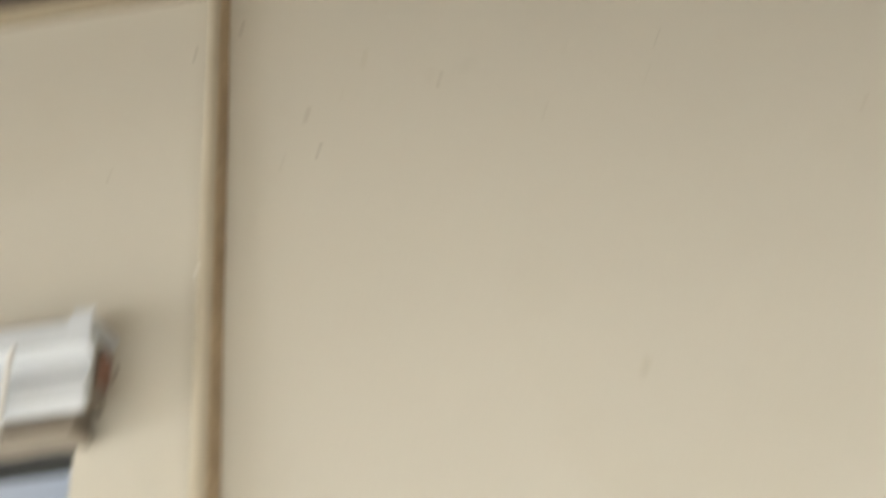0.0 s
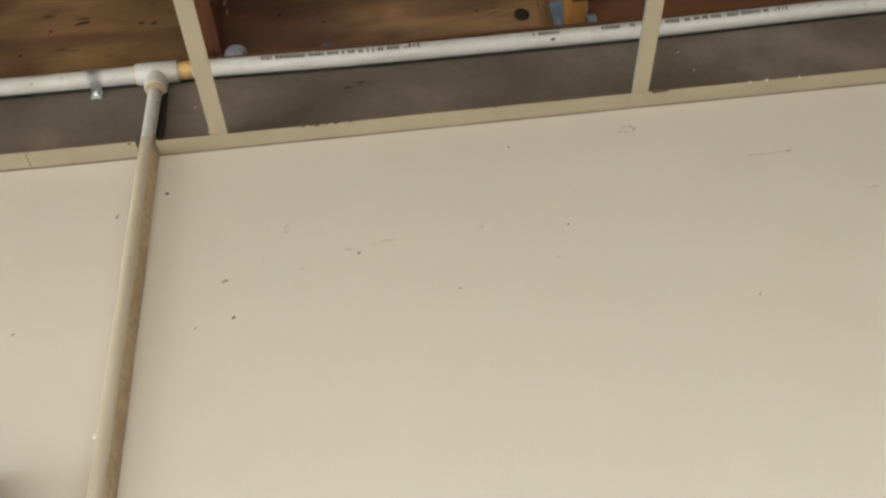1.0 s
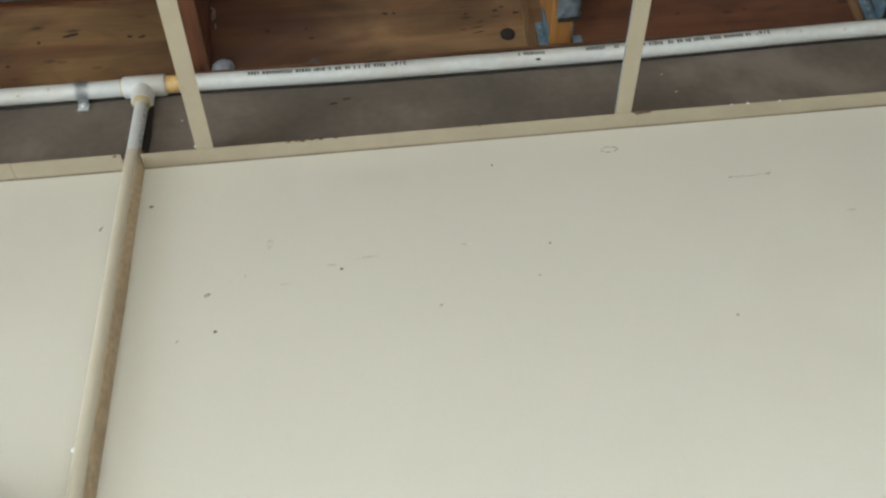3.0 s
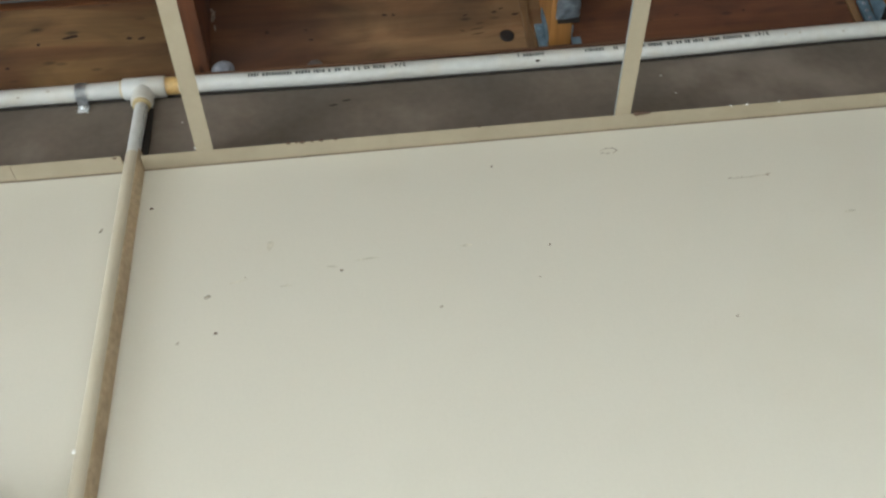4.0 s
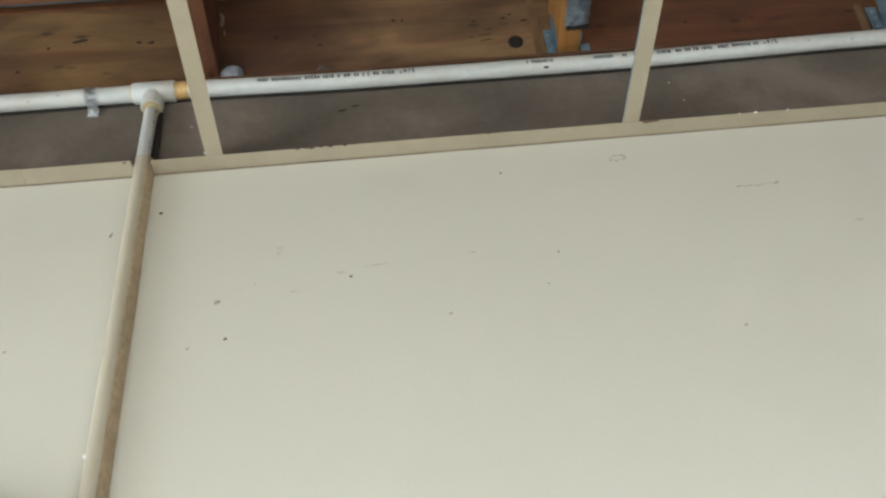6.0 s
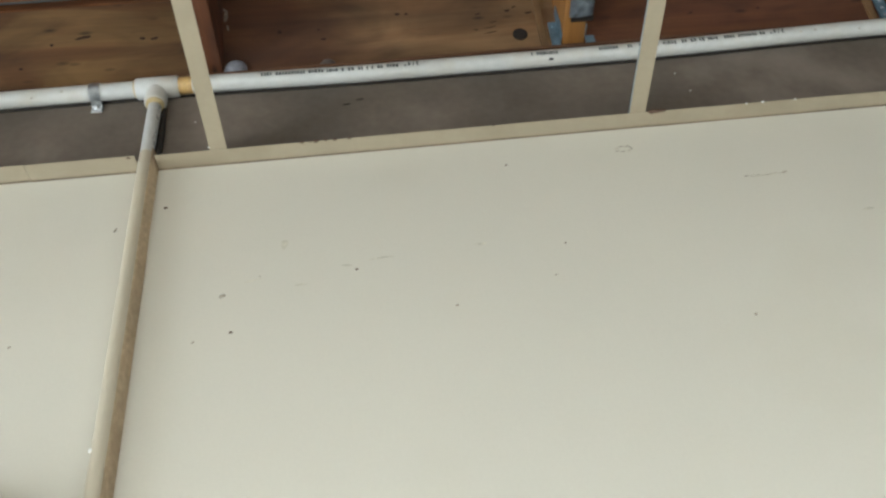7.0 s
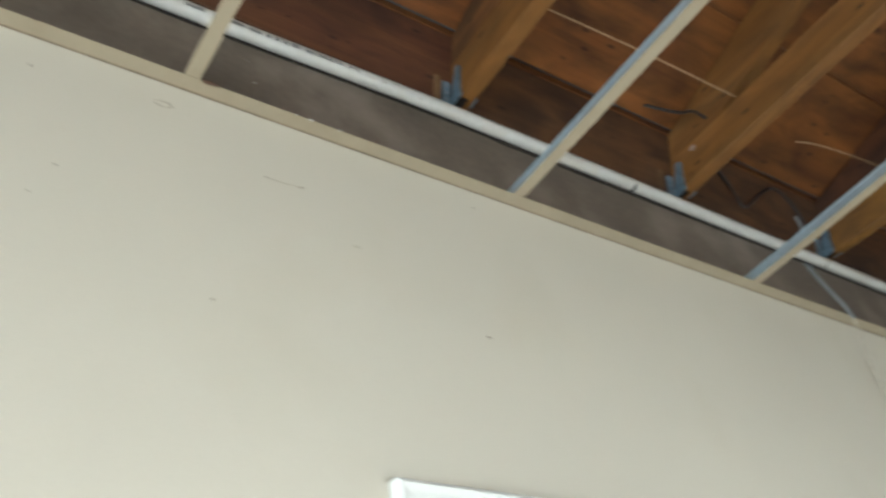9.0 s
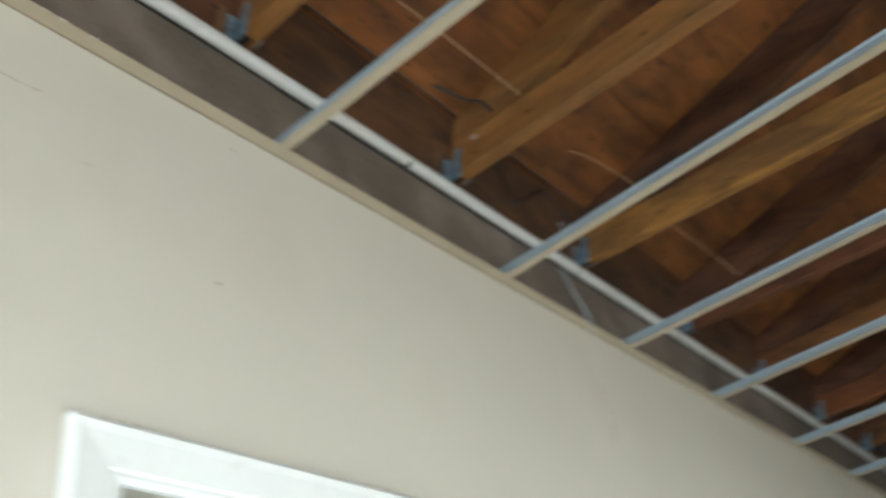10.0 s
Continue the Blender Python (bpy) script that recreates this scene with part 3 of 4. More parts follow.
def grid_tee():
    root = thing("ceiling_tee", "beige-faced metal grid tee resting on the wall angle", "ceiling tee", "tees of the open ceiling grid")
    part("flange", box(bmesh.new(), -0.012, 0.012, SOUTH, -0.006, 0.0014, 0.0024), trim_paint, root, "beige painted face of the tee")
    part("web", box(bmesh.new(), -0.0011, 0.0011, SOUTH, -0.004, 0.0026, 0.026), tee_steel, root, "bare blue-grey steel web")
    part("bulb", box(bmesh.new(), -0.0032, 0.0032, SOUTH, -0.004, 0.0262, 0.0305, 0.001), tee_steel, root)
    return root


first_tee = grid_tee()
first_tee.location = (0.0, 0, CEIL)
for x in [0.6096 * k for k in (-5, -4, -3, -2, -1, 1)] + [1.213, 2.425, 2.98] + [0.6096 * k for k in range(6, 11)]:
    copy_thing(first_tee, pose(x, 0, CEIL))
copy_thing(first_tee, pose(1.873, 0, CEIL, 0, 0, -2.2))   # one tee stands a little askew

# ---- pipes ----
def pipe_low(x):
    """How far the pipe hangs off its line at x."""
    a = min(max((x + 0.06) / 0.3, 0), 1)
    b = min(max((x - 0.6) / 0.5, 0), 1)
    return -0.007 * a * a * (3 - 2 * a) + 0.011 * b * b * (3 - 2 * b)


run = thing("pvc_pipe_run", "white plastic water pipe along the wall above the ceiling grid", "pipe")
bm = bmesh.new()
tube(bm, [(WEST, PIPE_Y, PIPE_Z - 0.002), (-0.125, PIPE_Y, PIPE_Z)], PIPE_R, 24)
part("pipe_length", bm, pvc, run)
bm = bmesh.new()
tube(bm, [(x, PIPE_Y, PIPE_Z + pipe_low(x)) for x in [-0.075 + 1.6465 * i / 30 for i in range(31)]], PIPE_R, 24)
part("pipe_length", bm, pvc, run)
bm = bmesh.new()
tube(bm, [(1.575, PIPE_Y, PIPE_Z + 0.0035), (2.242, PIPE_Y, PIPE_Z + 0.002)], PIPE_R, 24)
part("pipe_length", bm, pvc, run)
bm = bmesh.new()
tube(bm, [(2.246, PIPE_Y, PIPE_Z + 0.002), (4.6, PIPE_Y, PIPE_Z), (EAST, PIPE_Y, PIPE_Z)], PIPE_R, 24)
part("pipe_length", bm, pvc, run)
for x in (1.5735, 2.244):
    bm = bmesh.new()
    tube(bm, [(x - 0.004, PIPE_Y, PIPE_Z), (x + 0.004, PIPE_Y, PIPE_Z)], PIPE_R - 0.002, 20)
    part("joint_ring", bm, ink, run, "dark gap between two pipe lengths")
bm = bmesh.new()
R = 0.0168
tube(bm, [(-0.136, PIPE_Y, PIPE_Z), (-0.134, PIPE_Y, PIPE_Z), (-0.073, PIPE_Y, PIPE_Z), (-0.071, PIPE_Y, PIPE_Z)], [R - 0.0015, R, R, R - 0.0015], 28)
tube(bm, [(DROP_X, DROP_Y, PIPE_Z), (DROP_X, DROP_Y, PIPE_Z - 0.036), (DROP_X, DROP_Y, PIPE_Z - 0.038)], [R, R, R - 0.0015], 28)
part("tee_fitting", bm, pvc, run, "white plastic tee fitting")
for a, c in (((-0.0705, PIPE_Y, PIPE_Z), (-0.05, PIPE_Y, PIPE_Z)), ((DROP_X, DROP_Y, PIPE_Z - 0.0382), (DROP_X, DROP_Y, PIPE_Z - 0.042)),
             ((-0.1385, PIPE_Y, PIPE_Z), (-0.1362, PIPE_Y, PIPE_Z))):
    bm = bmesh.new()
    tube(bm, [a, c], PIPE_R + 0.0006, 24)
    if a[0] == -0.0705:
        part("glue_ring", bm, glue, run, "amber smear of pipe glue")
    else:
        part("glue_ring", bm, glue_faint, run, "faint yellowed smear of pipe glue")


def on_pipe(x, angle):
    """A point on the pipe's skin, angle degrees below its front."""
    a = math.radians(angle)
    return (x, PIPE_Y - (PIPE_R + 0.0003) * math.cos(a), PIPE_Z + pipe_low(x) - (PIPE_R + 0.0003) * math.sin(a))


def pipe_print(x_end, length, size=True):
    """Printed line on the pipe, upside down; what cannot be read stands as bars."""
    bm = bmesh.new()
    rnd = random.Random(round(x_end * 1000))
    x = x_end - (0.033 if size else 0.0)
    while x > x_end - length:
        w = rnd.choice((0.004, 0.0033, 0.0026))
        if rnd.random() > 0.2:
            a0, a1 = 16 - rnd.uniform(12, 16), 16 + rnd.uniform(12, 16)
            v = [bm.verts.new(on_pipe(xx, a)) for xx, a in ((x - w, a0), (x, a0), (x, 15), (x, a1), (x - w, a1), (x - w, 15))]
            bm.faces.new((v[0], v[1], v[2], v[5]))
            bm.faces.new((v[5], v[2], v[3], v[4]))
        x -= w + 0.0013
    part("print_line", bm, ink, run, "small black printed line, too worn to read")
    if not size:
        return
    curve = bpy.data.curves.new("size_print", "FONT")
    curve.body, curve.size, curve.extrude = '3/4"', 0.0105, 0.0002
    curve.offset, curve.space_character = 0.00035, 1.45
    made = bpy.data.objects.new("size_print", curve)
    scene.collection.objects.link(made)
    bpy.context.view_layer.update()
    me = bpy.data.meshes.new_from_object(made.evaluated_get(bpy.context.evaluated_depsgraph_get()))
    bpy.data.objects.remove(made)
    me.materials.clear()
    me.materials.append(ink)
    ob = new("size_print", me)
    x, y, z = on_pipe(x_end, 15)
    ob.matrix_world = pose(x, y - 0.0005, z, 15) @ pose(0, 0, 0, 90, 180, 0) @ pose(0, -0.0034, 0)
    ob.parent = run
    tagged(ob, "black printed pipe size")


pipe_print(0.304, 0.245)
pipe_print(0.53, 0.045, False)
pipe_print(0.902, 0.31)
for x, a in ((0.514, 62), (0.93, 35), (0.955, 32), (-0.245, 30), (-0.29, 55), (1.03, 50)):
    bm = bmesh.new()
    bmesh.ops.create_icosphere(bm, subdivisions=1, radius=0.0042 if x == 0.514 else 0.0024, matrix=Matrix.Translation(on_pipe(x, a)) @ Matrix.Diagonal((1.2, 0.4, 0.8, 1)))
    part("scuff", bm, plug_and_shade if x == 0.514 else scuff_mat, run)

drop = thing("vertical_pipe", "beige painted plastic pipe running down the wall", "pipe")
bm = bmesh.new()
tube(bm, [(DROP_X, DROP_Y, PIPE_Z - 0.046), (DROP_X + 0.0003, DROP_Y, 2.612)], DROP_R, 24)
part("bare_length", bm, pvc, drop, "unpainted white pipe end with worn print")
bm = bmesh.new()
tube(bm, [(DROP_X + 0.0003, DROP_Y, 2.612), (DROP_X + 0.0075, DROP_Y, 1.9), (DROP_X + 0.0115, DROP_Y, 1.5), (DROP_X + 0.012, DROP_Y, 0.0)], DROP_R + 0.0004, 24)
part("painted_length", bm, pvc_painted, drop)
bm = bmesh.new()
rnd = random.Random(8)
for i in range(70):
    a, z = math.radians(rnd.uniform(12, 44)), rnd.uniform(2.620, 2.724)
    r = rnd.uniform(0.0008, 0.0019)
    bmesh.ops.create_icosphere(bm, subdivisions=1, radius=r, matrix=Matrix.Translation((DROP_X + DROP_R * math.cos(a), DROP_Y - DROP_R * math.sin(a), z)) @ Matrix.Diagonal((0.5, 0.5, 1.2, 1)))
part("worn_print", bm, worn_grey, drop)
bm = bmesh.new()
bmesh.ops.create_icosphere(bm, subdivisions=1, radius=0.0032, matrix=Matrix.Translation((-0.1085, -0.0205, 2.122)))
part("paint_chip", bm, chip_mat, drop, "small white chip in the paint")

# brown strip paints the pipe's shaded side and the shade next to it
bm = bmesh.new()
rnd = random.Random(21)
path = [(DROP_X + 0.0003, 2.62), (DROP_X + 0.0003, 2.612), (DROP_X + 0.0075, 1.9), (DROP_X + 0.0115, 1.5), (DROP_X + 0.012, 0.0)]
rows = []
for (xa, za), (xb, zb) in zip(path, path[1:]):
    steps = max(2, int((za - zb) / 0.07))
    for i in range(steps):
        t = i / steps
        x, z, w = xa + (xb - xa) * t, za + (zb - za) * t, rnd.uniform(0.0140, 0.0152)
        rows.append([bm.verts.new((x + dx, y, z)) for dx, y in ((0.0084, -0.0217), (0.0100, -0.0190), (0.0109, -0.0150), (0.0121, -0.0080), (w, -0.0012), (w, 0.001), (0.0084, 0.001))])
for a, c in zip(rows, rows[1:]):
    for i in range(7):
        f = bm.faces.new((a[i], a[(i + 1) % 7], c[(i + 1) % 7], c[i]))
        f.smooth = i < 4
part("caulk_bead", bm, side_shade, drop, "brown strip painting the shade along one side of the pipe")
# dark strip put in for the shade beside the bare pipe end
bm = bmesh.new()
tube(bm, [(DROP_X + 0.0125, -0.0052, PIPE_Z - 0.04), (DROP_X + 0.0128, -0.0052, 2.66), (DROP_X + 0.0128, -0.0052, 2.603)], [0.0035, 0.0055, 0.0048], 10)
part("shadowed_gap", bm, shade_black, drop, "dark strip standing in for the shade beside the bare pipe end")
# dark bead stands in for the contact shade under the pipe
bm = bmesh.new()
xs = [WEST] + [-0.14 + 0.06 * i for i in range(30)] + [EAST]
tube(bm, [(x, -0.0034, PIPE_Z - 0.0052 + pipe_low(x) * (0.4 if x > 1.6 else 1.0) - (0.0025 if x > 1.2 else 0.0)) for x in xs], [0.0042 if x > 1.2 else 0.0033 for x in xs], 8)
part("caulk_bead", bm, shade_black, run, "dark bead standing in for the contact shade under the pipe")

strap = thing("pipe_strap", "shiny galvanised strap holding the pipe with a screw", "pipe strap")
bm = bmesh.new()
ring = []
for i in range(15):
    a = math.radians(70 + 220 * i / 14)
    ring.append((PIPE_Y + 0.0148 * math.cos(a), PIPE_Z + 0.0148 * math.sin(a)))
ring = [(0.0, PIPE_Z + 0.0165), (-0.006, PIPE_Z + 0.0165)] + ring[2:] + [(-0.006, PIPE_Z - 0.0158), (-0.003, PIPE_Z - 0.018)]
cols = []
for x in (-0.206, -0.190):
    cols.append([bm.verts.new((x, y, z)) for y, z in ring])
for i in range(len(ring) - 1):
    bm.faces.new((cols[0][i], cols[0][i + 1], cols[1][i + 1], cols[1][i]))
bmesh.ops.solidify(bm, geom=list(bm.faces), thickness=0.0012)
part("band", bm, zinc_dark, strap)
part("tab", box(bmesh.new(), -0.206, -0.190, -0.0034, -0.0002, PIPE_Z - 0.028, PIPE_Z - 0.0125, 0.0008), zinc, strap)
bm = bmesh.new()
tube(bm, [(-0.198, -0.003, PIPE_Z - 0.0185), (-0.198, -0.006, PIPE_Z - 0.0185), (-0.198, -0.0072, PIPE_Z - 0.0185)], [0.0048, 0.0046, 0.002], 12)
part("screw_head", bm, zinc, strap)

# ---- fixings on the ledger ----
def off_ledger(x, z, d):
    """A point d out from the ledger's face."""
    return (x, lean(z) - d * 0.953, z - d * 0.3025)


for x, z, r, bolt_mat, label in ((0.0115, 2.8275, 0.0185, dark_bolt, "grey domed bolt cap on the ledger beside a joist"), (0.160, 2.8200, 0.0135, rust_bolt, "small dull brownish-grey bolt cap on the ledger")):
    root = thing("bolt_cap", label, "bolt", "bolts in the ledger")
    bm = bmesh.new()
    tube(bm, [off_ledger(x, z, -0.003), off_ledger(x, z, 0.003), off_ledger(x, z, 0.005)], [r, r, r * 0.9], 20)
    part("washer", bm, bolt_mat, root)
    bm = bmesh.new()
    tube(bm, [off_ledger(x, z, d) for d in (0.004, 0.0085, 0.0105, 0.0112)], [r * 0.82, r * 0.78, r * 0.6, r * 0.2], 7)
    part("cap", bm, bolt_mat, root)
bm = bmesh.new()
tube(bm, [off_ledger(0.483, 2.8533, d) for d in (-0.004, 0.0012, 0.0018)], [0.0125, 0.0125, 0.009], 18)
tagged(mesh_object("timber_plug", bm, plug_and_shade), "dark round plug in the ledger board", "plug")

# ---- marks on the wall ----
def fleck(bm, x, z, w, h, tilt, rnd, y=-0.0006):
    n = 9
    ring = []
    for i in range(n):
        a = 2 * math.pi * i / n
        r = rnd.uniform(0.65, 1.1)
        u, v = w / 2 * r * math.cos(a), h / 2 * r * math.sin(a)
        high = z + u * math.sin(tilt) + v * math.cos(tilt)
        ring.append(bm.verts.new((x + u * math.cos(tilt) - v * math.sin(tilt), lean(high) - 0.0005 if y is None else y, high)))
    bm.faces.new(ring)


rnd = random.Random(4)
bm = bmesh.new()
for x, z, w, h, tilt in ((-0.072, 2.511, 0.006, 0.005, 0), (0.0125, 2.339, 0.012, 0.007, 0.5), (0.026, 2.279, 0.006, 0.006, 0), (-0.018, 2.27, 0.003, 0.007, -0.5),
                         (0.181, 2.362, 0.006, 0.005, 0), (0.404, 2.535, 0.0035, 0.004, 0), (0.454, 2.372, 0.003, 0.006, -0.6),
                         (0.733, 2.466, 0.007, 0.004, 0), (0.790, 2.468, 0.012, 0.004, 0.3), (0.655, 2.223, 0.005, 0.005, 0),
                         (-0.135, 2.476, 0.005, 0.012, -0.5), (0.570, 2.550, 0.010, 0.003, 0.3), (0.579, 2.553, 0.010, 0.0028, -0.1), (0.590, 2.549, 0.006, 0.003, -0.9), (0.567, 2.544, 0.005, 0.0025, -0.8), (0.577, 2.542, 0.009, 0.0028, 0.1), (0.587, 2.544, 0.006, 0.0026, 0.6),
                         (0.300, 2.285, 0.006, 0.004, 0.3), (-0.234, 2.291, 0.005, 0.005, 0), (0.059, 2.366, 0.003, 0.003, 0), (1.119, 2.552, 0.006, 0.005, 0.6), (1.088, 2.273, 0.010, 0.007, 0.2),
                         (-0.2, 2.02, 0.006, 0.02, -0.2), (0.43, 2.318, 0.005, 0.003, 0.1)):
    fleck(bm, x, z, w, h, tilt, rnd)
tagged(mesh_object("wall_marks", bm, scuff_mat), "small dark scuffs and nail holes on the wall", "wall marks", kind="stuff")
bm = bmesh.new()
for x, z, w, h, tilt in ((0.215, 2.378, 0.04, 0.004, 0.05), (0.17, 2.37, 0.02, 0.004, -0.2), (0.345, 2.385, 0.02, 0.005, 0.1), (0.09, 2.42, 0.01, 0.02, -0.2),
                         (0.76, 2.465, 0.05, 0.003, 0.05), (0.05, 2.36, 0.03, 0.004, 0.2), (0.11, 2.345, 0.02, 0.004, 0), (0.87, 2.38, 0.02, 0.006, 0.2), (0.34, 1.943, 0.014, 0.014, 0)):
    fleck(bm, x, z, w, h, tilt, rnd, -0.0005)
tagged(mesh_object("faint_wall_marks", bm, pale_scuff), "faint rubbed streaks on the wall paint", "wall marks", kind="stuff")
bm = bmesh.new()
for x, z, w in ((-0.072, 2.5112, 0.0062), (0.404, 2.5352, 0.0042), (0.026, 2.279, 0.0042), (0.181, 2.361, 0.0036), (0.454, 2.372, 0.003)):
    fleck(bm, x, z, w, w * 0.85, 0.2, rnd, -0.0009)
tagged(mesh_object("nail_holes", bm, chip_dark), "small dark nail holes in the wall paint", "nail holes", kind="stuff")
bm = bmesh.new()
for k in range(12):
    a = rnd.uniform(0, 6.28)
    fleck(bm, 0.579 + 0.011 * math.cos(a), 2.5475 + 0.0062 * math.sin(a), rnd.uniform(0.005, 0.010), 0.0018, rnd.uniform(0.2, 1.0), rnd, -0.0009)
for k in range(9):
    fleck(bm, 0.738 + 0.0062 * k, 2.4655 + 0.0012 * math.sin(k * 1.3), 0.006, 0.0016, rnd.uniform(-0.2, 0.3), rnd, -0.0009)
tagged(mesh_object("scribble_marks", bm, scuff_mat), "thin grey scribbles rubbed on the wall paint", "wall marks", kind="stuff")
bm = bmesh.new()
for x, w in ((0.118, 0.008), (0.13, 0.006), (0.138, 0.010), (0.152, 0.006), (0.165, 0.008), (0.186, 0.007), (0.395, 0.005), (-0.125, 0.009), (0.632, 0.016), (0.64, 0.013), (0.648, 0.01)):
    bmesh.ops.create_icosphere(bm, subdivisions=1, radius=w / 2, matrix=Matrix.Translation((x, -FLANGE, CEIL + 0.0003)) @ Matrix.Diagonal((1, 0.5, 0.5, 1)))
tagged(mesh_object("trim_chips", bm, chip_dark), "dark chips along the edge of the wall angle", "paint chips", kind="stuff")
bm = bmesh.new()
for x, y, z, w in ((0.80, -FLANGE - 0.0002, CEIL, 0.006), (0.85, -FLANGE - 0.0002, CEIL, 0.004), (0.775, -FLANGE - 0.0002, CEIL, 0.004), (0.71, 0.0, 2.72, 0.003), (0.72, 0.0, 2.672, 0.003), (-0.045, 0.0, 2.7, 0.003), (-0.012, -0.03, CEIL + 0.004, 0.006)):
    bmesh.ops.create_icosphere(bm, subdivisions=1, radius=w / 2, matrix=Matrix.Translation((x, y, z)) @ Matrix.Diagonal((1, 0.4, 0.8, 1)))
tagged(mesh_object("white_specks", bm, chip_mat), "white paint specks on the trim and bare board", "paint specks", kind="stuff")
bm = bmesh.new()
for x, z, w, h in ((0.185, 2.712, 0.016, 0.006), (0.206, 2.722, 0.014, 0.005)):
    fleck(bm, x, z, w, h, 0.2, rnd)
tagged(mesh_object("board_nicks", bm, plug_and_shade), "dark nicks in the bare wall board", "nicks", kind="stuff")

bm = bmesh.new()
for x, z, w, h, tilt in ((-0.286, 2.9053, 0.008, 0.0060, 0), (-0.331, 2.8632, 0.009, 0.0067, 0), (-0.237, 2.9155, 0.03, 0.0067, 0.15), (-0.140, 2.9053, 0.011, 0.0067, 0), (-0.120, 2.9034, 0.014, 0.0060, 0.1),
                         (0.084, 2.8963, 0.009, 0.0075, 0.3), (0.149, 2.8951, 0.006, 0.0060, 0), (0.156, 2.8750, 0.009, 0.0045, 0), (0.282, 2.9142, 0.01, 0.0075, 0), (0.297, 2.9129, 0.006, 0.0067, 0),
                         (0.435, 2.8724, 0.03, 0.0023, 0.12), (0.435, 2.8619, 0.026, 0.0023, 0.1), (0.441, 2.8828, 0.016, 0.0023, 0.2), (0.410, 2.8698, 0.01, 0.0023, -0.2), (0.469, 2.9040, 0.012, 0.0053, 0.2),
                         (0.481, 2.9104, 0.01, 0.0037, 0.2), (0.504, 2.8963, 0.016, 0.0045, 0.1), (0.781, 2.8698, 0.012, 0.0037, 0.2), (0.729, 2.8632, 0.02, 0.0023, 0.1), (0.900, 2.8684, 0.008, 0.0045, 0),
                         (0.419, 2.9015, 0.012, 0.0030, 0.3)):
    fleck(bm, x, z, w, h, tilt, rnd, None)
tagged(mesh_object("timber_knots", bm, knot_mat), "small dark knots and nicks in the ledger boards", "knots", kind="stuff")

bm = bmesh.new()
for x, z, w, h, tilt in ((-0.0035, 2.936, 0.007, 0.026, -0.15), (-0.001, 2.913, 0.004, 0.014, 0.1), (-0.006, 2.950, 0.005, 0.010, 0.2)):
    fleck(bm, x, z, w, h, tilt, rnd, None)
tagged(mesh_object("glue_smear", bm, glue_pale), "pale dried glue smear on the ledger", "glue smear", kind="stuff")

# ---- cables ----
hung = thing("hanging_cable", "thin grey cable hanging over the wall angle down the wall", "cable")
for dx in (0.0, 0.017):
    bm = bmesh.new()
    tube(bm, smooth_path([(2.176 + dx, -0.0023, 2.790), (2.183 + dx, -0.0023, 2.757), (2.190 + dx * 0.9, -0.010, 2.705), (2.198 + dx * 0.6, -0.0280, 2.625), (2.213 + dx * 0.2, -0.0300, 2.585)]), 0.0022, 8)
    part("upper_length", bm, grey_cable, hung)
bm = bmesh.new()
tube(bm, smooth_path([(2.176, -0.0023, 2.790), (2.182, -0.024, 2.838), (2.180, -0.040, 2.854), (2.172, -0.042, 2.885)]), 0.0026, 8)
part("loose_end", bm, grey_cable, hung)
bm = bmesh.new()
tube(bm, smooth_path([(2.213, -0.030, 2.585), (2.222, -0.02, 2.55), (2.215, -0.012, 2.45), (2.22, -0.008, 2.36), (2.205, -0.007, 2.28)]), 0.0019, 10)
part("painted_length", bm, pale_scuff, hung, "lower length painted beige like the wall")
bm = bmesh.new()
tube(bm, smooth_path([(1.902, -0.0440, 2.945), (1.945, -0.0350, 2.910), (1.948, -0.0350, 2.860), (1.965, -0.0350, 2.845), (2.000, -0.0350, 2.870), (2.064, -0.0378, 2.925), (2.128, -0.0488, 2.960), (2.199, -0.0398, 2.932), (2.250, -0.0200, 2.860)]), 0.0032, 8)
tagged(mesh_object("black_wire", bm, black_cable), "loose black wire looping between two trusses", "wire", "loose black wires")
bm = bmesh.new()
tube(bm, smooth_path([(1.58, -0.12, 2.93), (1.66, -0.14, 2.925), (1.71, -0.15, 2.944), (1.742, -0.155, 2.93)]), 0.0036, 8)
tagged(mesh_object("black_wire", bm, black_cable), "short black wire beside a truss", "wire", "loose black wires")
bm = bmesh.new()
for a, c, sag in ((0.99, 1.130, 0.0), (1.168, 1.742, 0.006), (2.39, 2.917, 0.008)):
    tube(bm, smooth_path([(a, -0.218, 2.918), ((a + c) / 2, -0.228 - sag, 2.916 - sag), (c, -0.236, 2.918)]), 0.0016, 6)
tube(bm, smooth_path([(1.925, -0.232, 2.862), (1.985, -0.230, 2.888), (2.06, -0.230, 2.910), (2.19, -0.231, 2.936), (2.312, -0.232, 2.952)]), 0.0016, 6)
tagged(mesh_object("twine", bm, twine), "tan twine stretched from truss to truss", "twine")
bm = bmesh.new()
bmesh.ops.create_icosphere(bm, subdivisions=2, radius=0.007, matrix=Matrix.Translation((1.7455, -0.092, 2.897)) @ Matrix.Diagonal((0.25, 1.25, 0.9, 1)))
tagged(mesh_object("white_tag", bm, dab_mat), "small pinkish-white dab on the side of a truss", "tag")


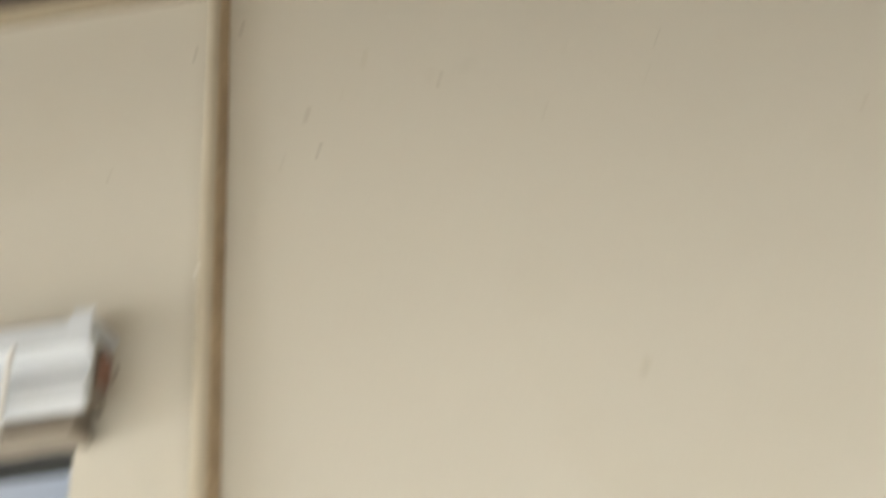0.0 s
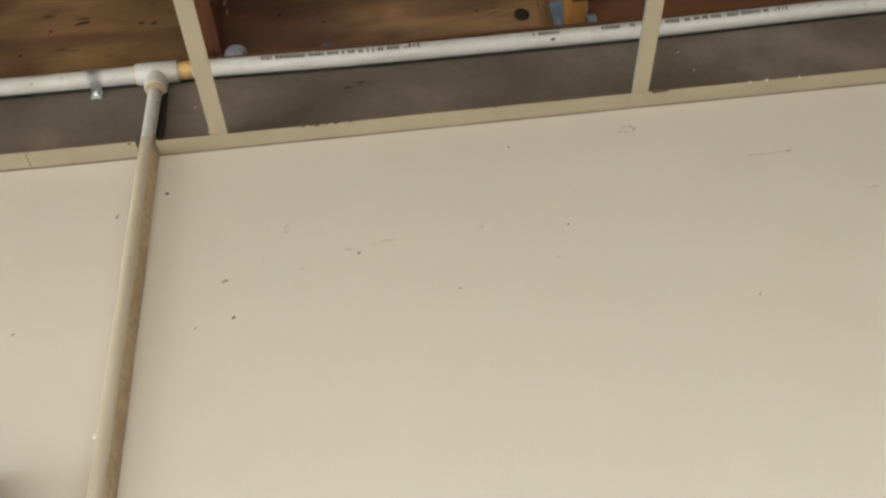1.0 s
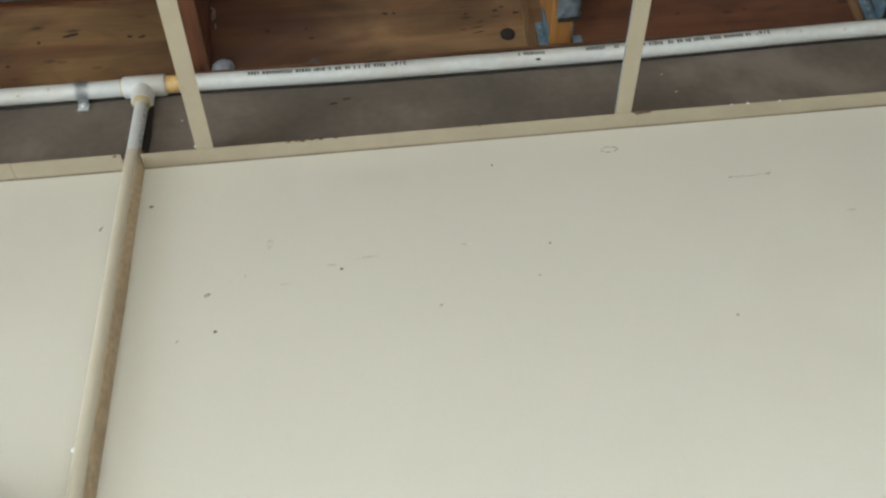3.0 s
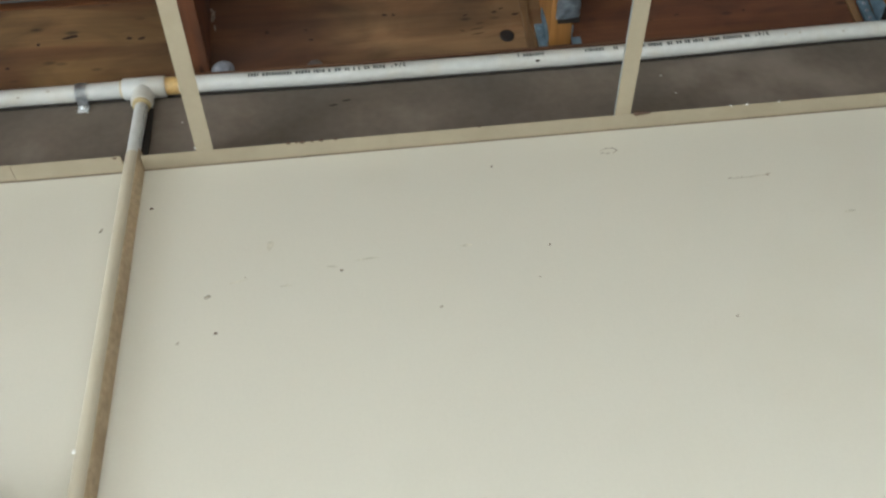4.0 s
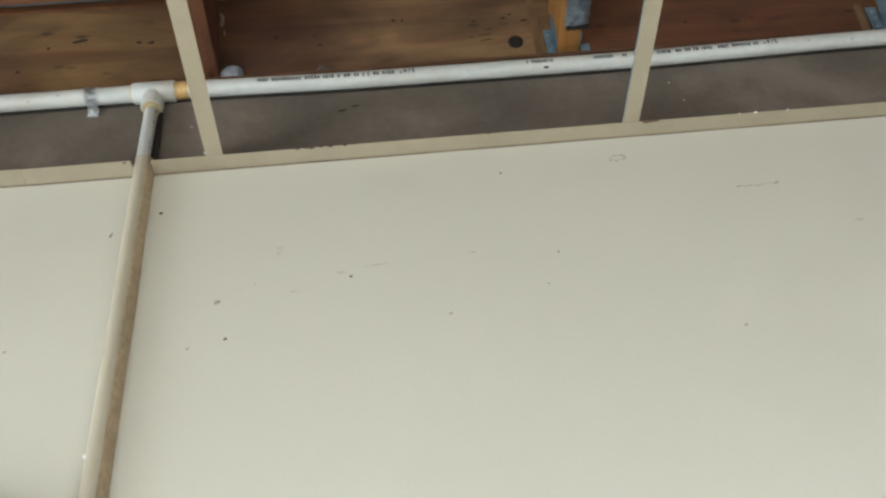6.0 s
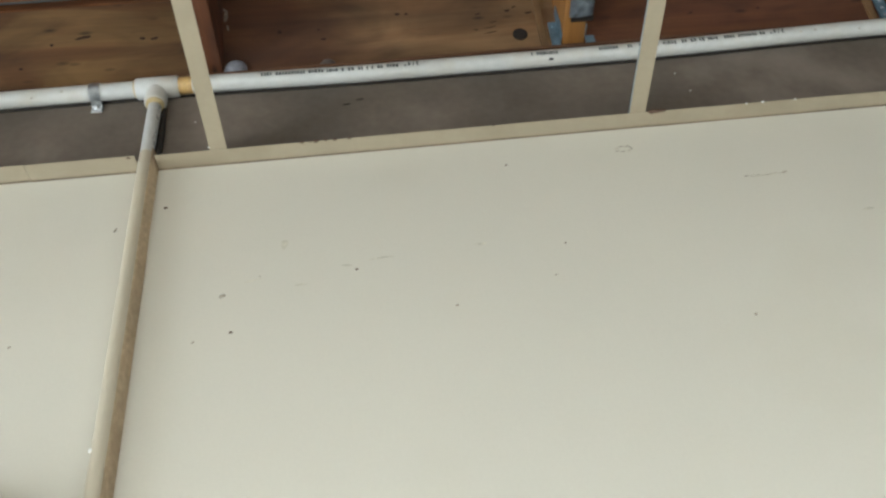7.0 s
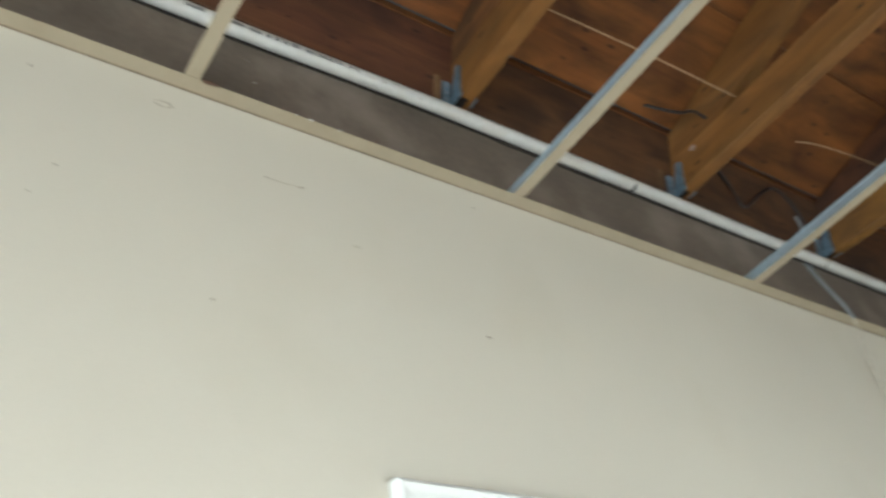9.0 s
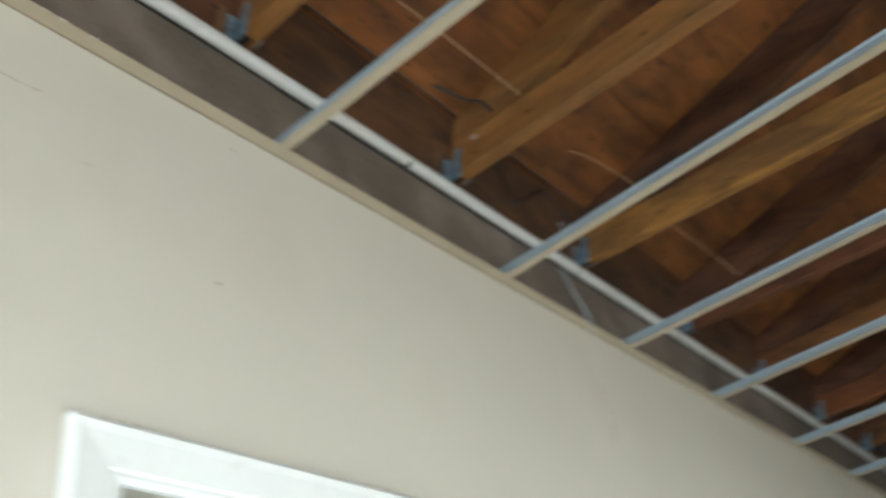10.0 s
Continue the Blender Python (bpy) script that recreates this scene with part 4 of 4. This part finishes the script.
# ---- windows ----
def window(name, hole, label, casing, frame_mat, fr):
    x0, x1, z0, z1 = hole
    root = tagged(new(name), label, "window", kind="structure")
    for a in ((x0 + 0.001, x0 + fr, z0 + 0.001, z1 - 0.001), (x1 - fr, x1 - 0.001, z0 + 0.001, z1 - 0.001),
              (x0 + fr, x1 - fr, z1 - fr, z1 - 0.001), (x0 + fr, x1 - fr, z0 + 0.001, z0 + fr)):
        part("window_frame", box(bmesh.new(), a[0], a[1], 0.07, 0.125, a[2], a[3], 0.002), frame_mat, root)
    mid = (z0 + z1) / 2
    part("meeting_rail", box(bmesh.new(), x0 + fr, x1 - fr, 0.08, 0.115, mid - 0.02, mid + 0.02, 0.002), frame_mat, root)
    for a, c in ((z0 + fr, mid - 0.02), (mid + 0.02, z1 - fr)):
        pane = part("pane", box(bmesh.new(), x0 + fr - 0.004, x1 - fr + 0.004, 0.095, 0.099, a - 0.004, c + 0.004), glass, root)
        pane.visible_shadow = False
    part("window_sill", box(bmesh.new(), x0 - 0.05, x1 + 0.05, -0.045, -0.0005, z0 - 0.025, z0 - 0.001, 0.003), white_trim, root)
    if casing:
        w = casing
        # profile across the casing: distance from the opening, and how far it stands out
        prof = ((-0.003, -0.001), (-0.003, -0.010), (0.004, -0.012), (0.010, -0.0115), (0.012, -0.015), (w - 0.016, -0.019), (w - 0.006, -0.021), (w, -0.017), (w, -0.001))
        corners = {"l": x0, "r": x1}
        for side in ("left", "right", "top"):
            bm = bmesh.new()
            if side == "top":
                ends = [[(x0 - d, y, z1 + d) for d, y in prof], [(x1 + d, y, z1 + d) for d, y in prof]]
            elif side == "left":
                ends = [[(x0 - d, y, z0) for d, y in prof], [(x0 - d, y, z1 + d) for d, y in prof]]
            else:
                ends = [[(x1 + d, y, z0) for d, y in prof], [(x1 + d, y, z1 + d) for d, y in prof]]
            va, vb = [[bm.verts.new(p) for p in e] for e in ends]
            for i in range(len(prof)):
                j = (i + 1) % len(prof)
                bm.faces.new((va[i], va[j], vb[j], vb[i]))
            bm.faces.new(va)
            bm.faces.new(list(reversed(vb)))
            part("casing", bm, white_trim, root, "mitred white window casing")
    return root


window("window_1", LEFT_WIN, "dark metal framed window in a plain beige opening", 0, bronze, 0.036)
window("window_2", RIGHT_WIN, "white framed window with mitred white casing", 0.066, white_trim, 0.045)


def blind(x0, x1, z1, label):
    root = thing("window_blind", label, "blind")
    # valance profile, from its top back edge round the front
    prof = ((0.0, 0.0), (-0.058, 0.0), (-0.062, -0.006), (-0.062, -0.03), (-0.057, -0.036), (-0.052, -0.040), (-0.052, -0.058), (-0.057, -0.063), (-0.060, -0.070), (-0.060, -0.091), (-0.055, -0.098), (-0.047, -0.098), (-0.047, -0.01), (0.0, -0.01))
    bm = bmesh.new()
    va, vb = [[bm.verts.new((x, y - 0.001, z1 + z)) for y, z in prof] for x in (x0, x1)]
    for i in range(len(prof)):
        j = (i + 1) % len(prof)
        bm.faces.new((va[i], va[j], vb[j], vb[i]))
    bm.faces.new(va)
    bm.faces.new(list(reversed(vb)))
    part("valance", bm, blind_white, root, "ribbed white metal valance")
    part("corner_clip", box(bmesh.new(), x1 - 0.022, x1 + 0.0012, -0.0645, -0.0605, z1 - 0.034, z1 + 0.006, 0.0012), blind_white, root, "raised white corner clip")
    part("bracket", box(bmesh.new(), x1 - 0.006, x1 - 0.0045, -0.026, -0.0012, z1 - 0.058, z1 - 0.022, 0.0005), pink_mat, root, "faded pinkish plastic bracket")
    # tan panel stands in for the shade inside the valance's open end
    part("end_plate", box(bmesh.new(), x1 - 0.0105, x1 - 0.0085, -0.046, -0.0012, z1 - 0.084, z1 - 0.011, 0.0005), rail_shade, root, "tan panel standing in for the shade inside the open end")
    part("headrail", box(bmesh.new(), x0 + 0.01, x1 - 0.012, -0.046, -0.008, z1 - 0.06, z1 - 0.014, 0.002), blind_white, root)
    # slats and bottom rail carry the shade below the valance as tan
    for i in range(14):
        z = z1 - 0.068 - 0.0032 * i
        part("slat", box(bmesh.new(), x0 + 0.012, x1 - 0.014, -0.046, -0.010, z - 0.0012, z), rail_shade, root)
    part("bottom_rail", box(bmesh.new(), x0 + 0.012, x1 - 0.014, -0.05, -0.006, z1 - 0.119, z1 - 0.112, 0.001), rail_shade, root)
    bm = bmesh.new()
    tube(bm, smooth_path([(x1 - 0.077, -0.068, z1 - 0.03), (x1 - 0.076, -0.07, z1 - 0.3), (x1 - 0.078, -0.068, z1 - 0.8)]), 0.0032, 8)
    part("tilt_wand", bm, chip_mat, root, "thin white tilt wand")
    return root


blind(-1.30, -0.2, 2.06, "white metal blind drawn up under its ribbed valance")


def inside_blind(x0, x1, z1, label):
    """A blind drawn up inside the opening: a headrail with its stacked slats."""
    root = thing("window_blind", label, "blind")
    part("headrail", box(bmesh.new(), x0, x1, 0.004, 0.046, z1 - 0.036, z1, 0.002), blind_white, root)
    for i in range(10):
        z = z1 - 0.040 - 0.0034 * i
        part("slat", box(bmesh.new(), x0 + 0.004, x1 - 0.004, 0.006, 0.044, z - 0.0012, z), blind_white, root)
    part("bottom_rail", box(bmesh.new(), x0 + 0.003, x1 - 0.003, 0.005, 0.045, z1 - 0.088, z1 - 0.075, 0.002), blind_white, root)
    return root


inside_blind(0.948, 1.944, 1.928, "white slatted blind drawn up inside the window opening")

# black box added where the ledger has a dark patch of unclear nature
far_box = thing("junction_box", "small black box added at an unclear dark patch on the ledger board", "junction box")
part("body", box(bmesh.new(), 4.9, 5.04, -0.05, 0.0035, 2.85, 2.95, 0.003), black_cable, far_box)
part("cover", box(bmesh.new(), 4.905, 5.035, -0.054, -0.0502, 2.855, 2.945, 0.001), black_cable, far_box)
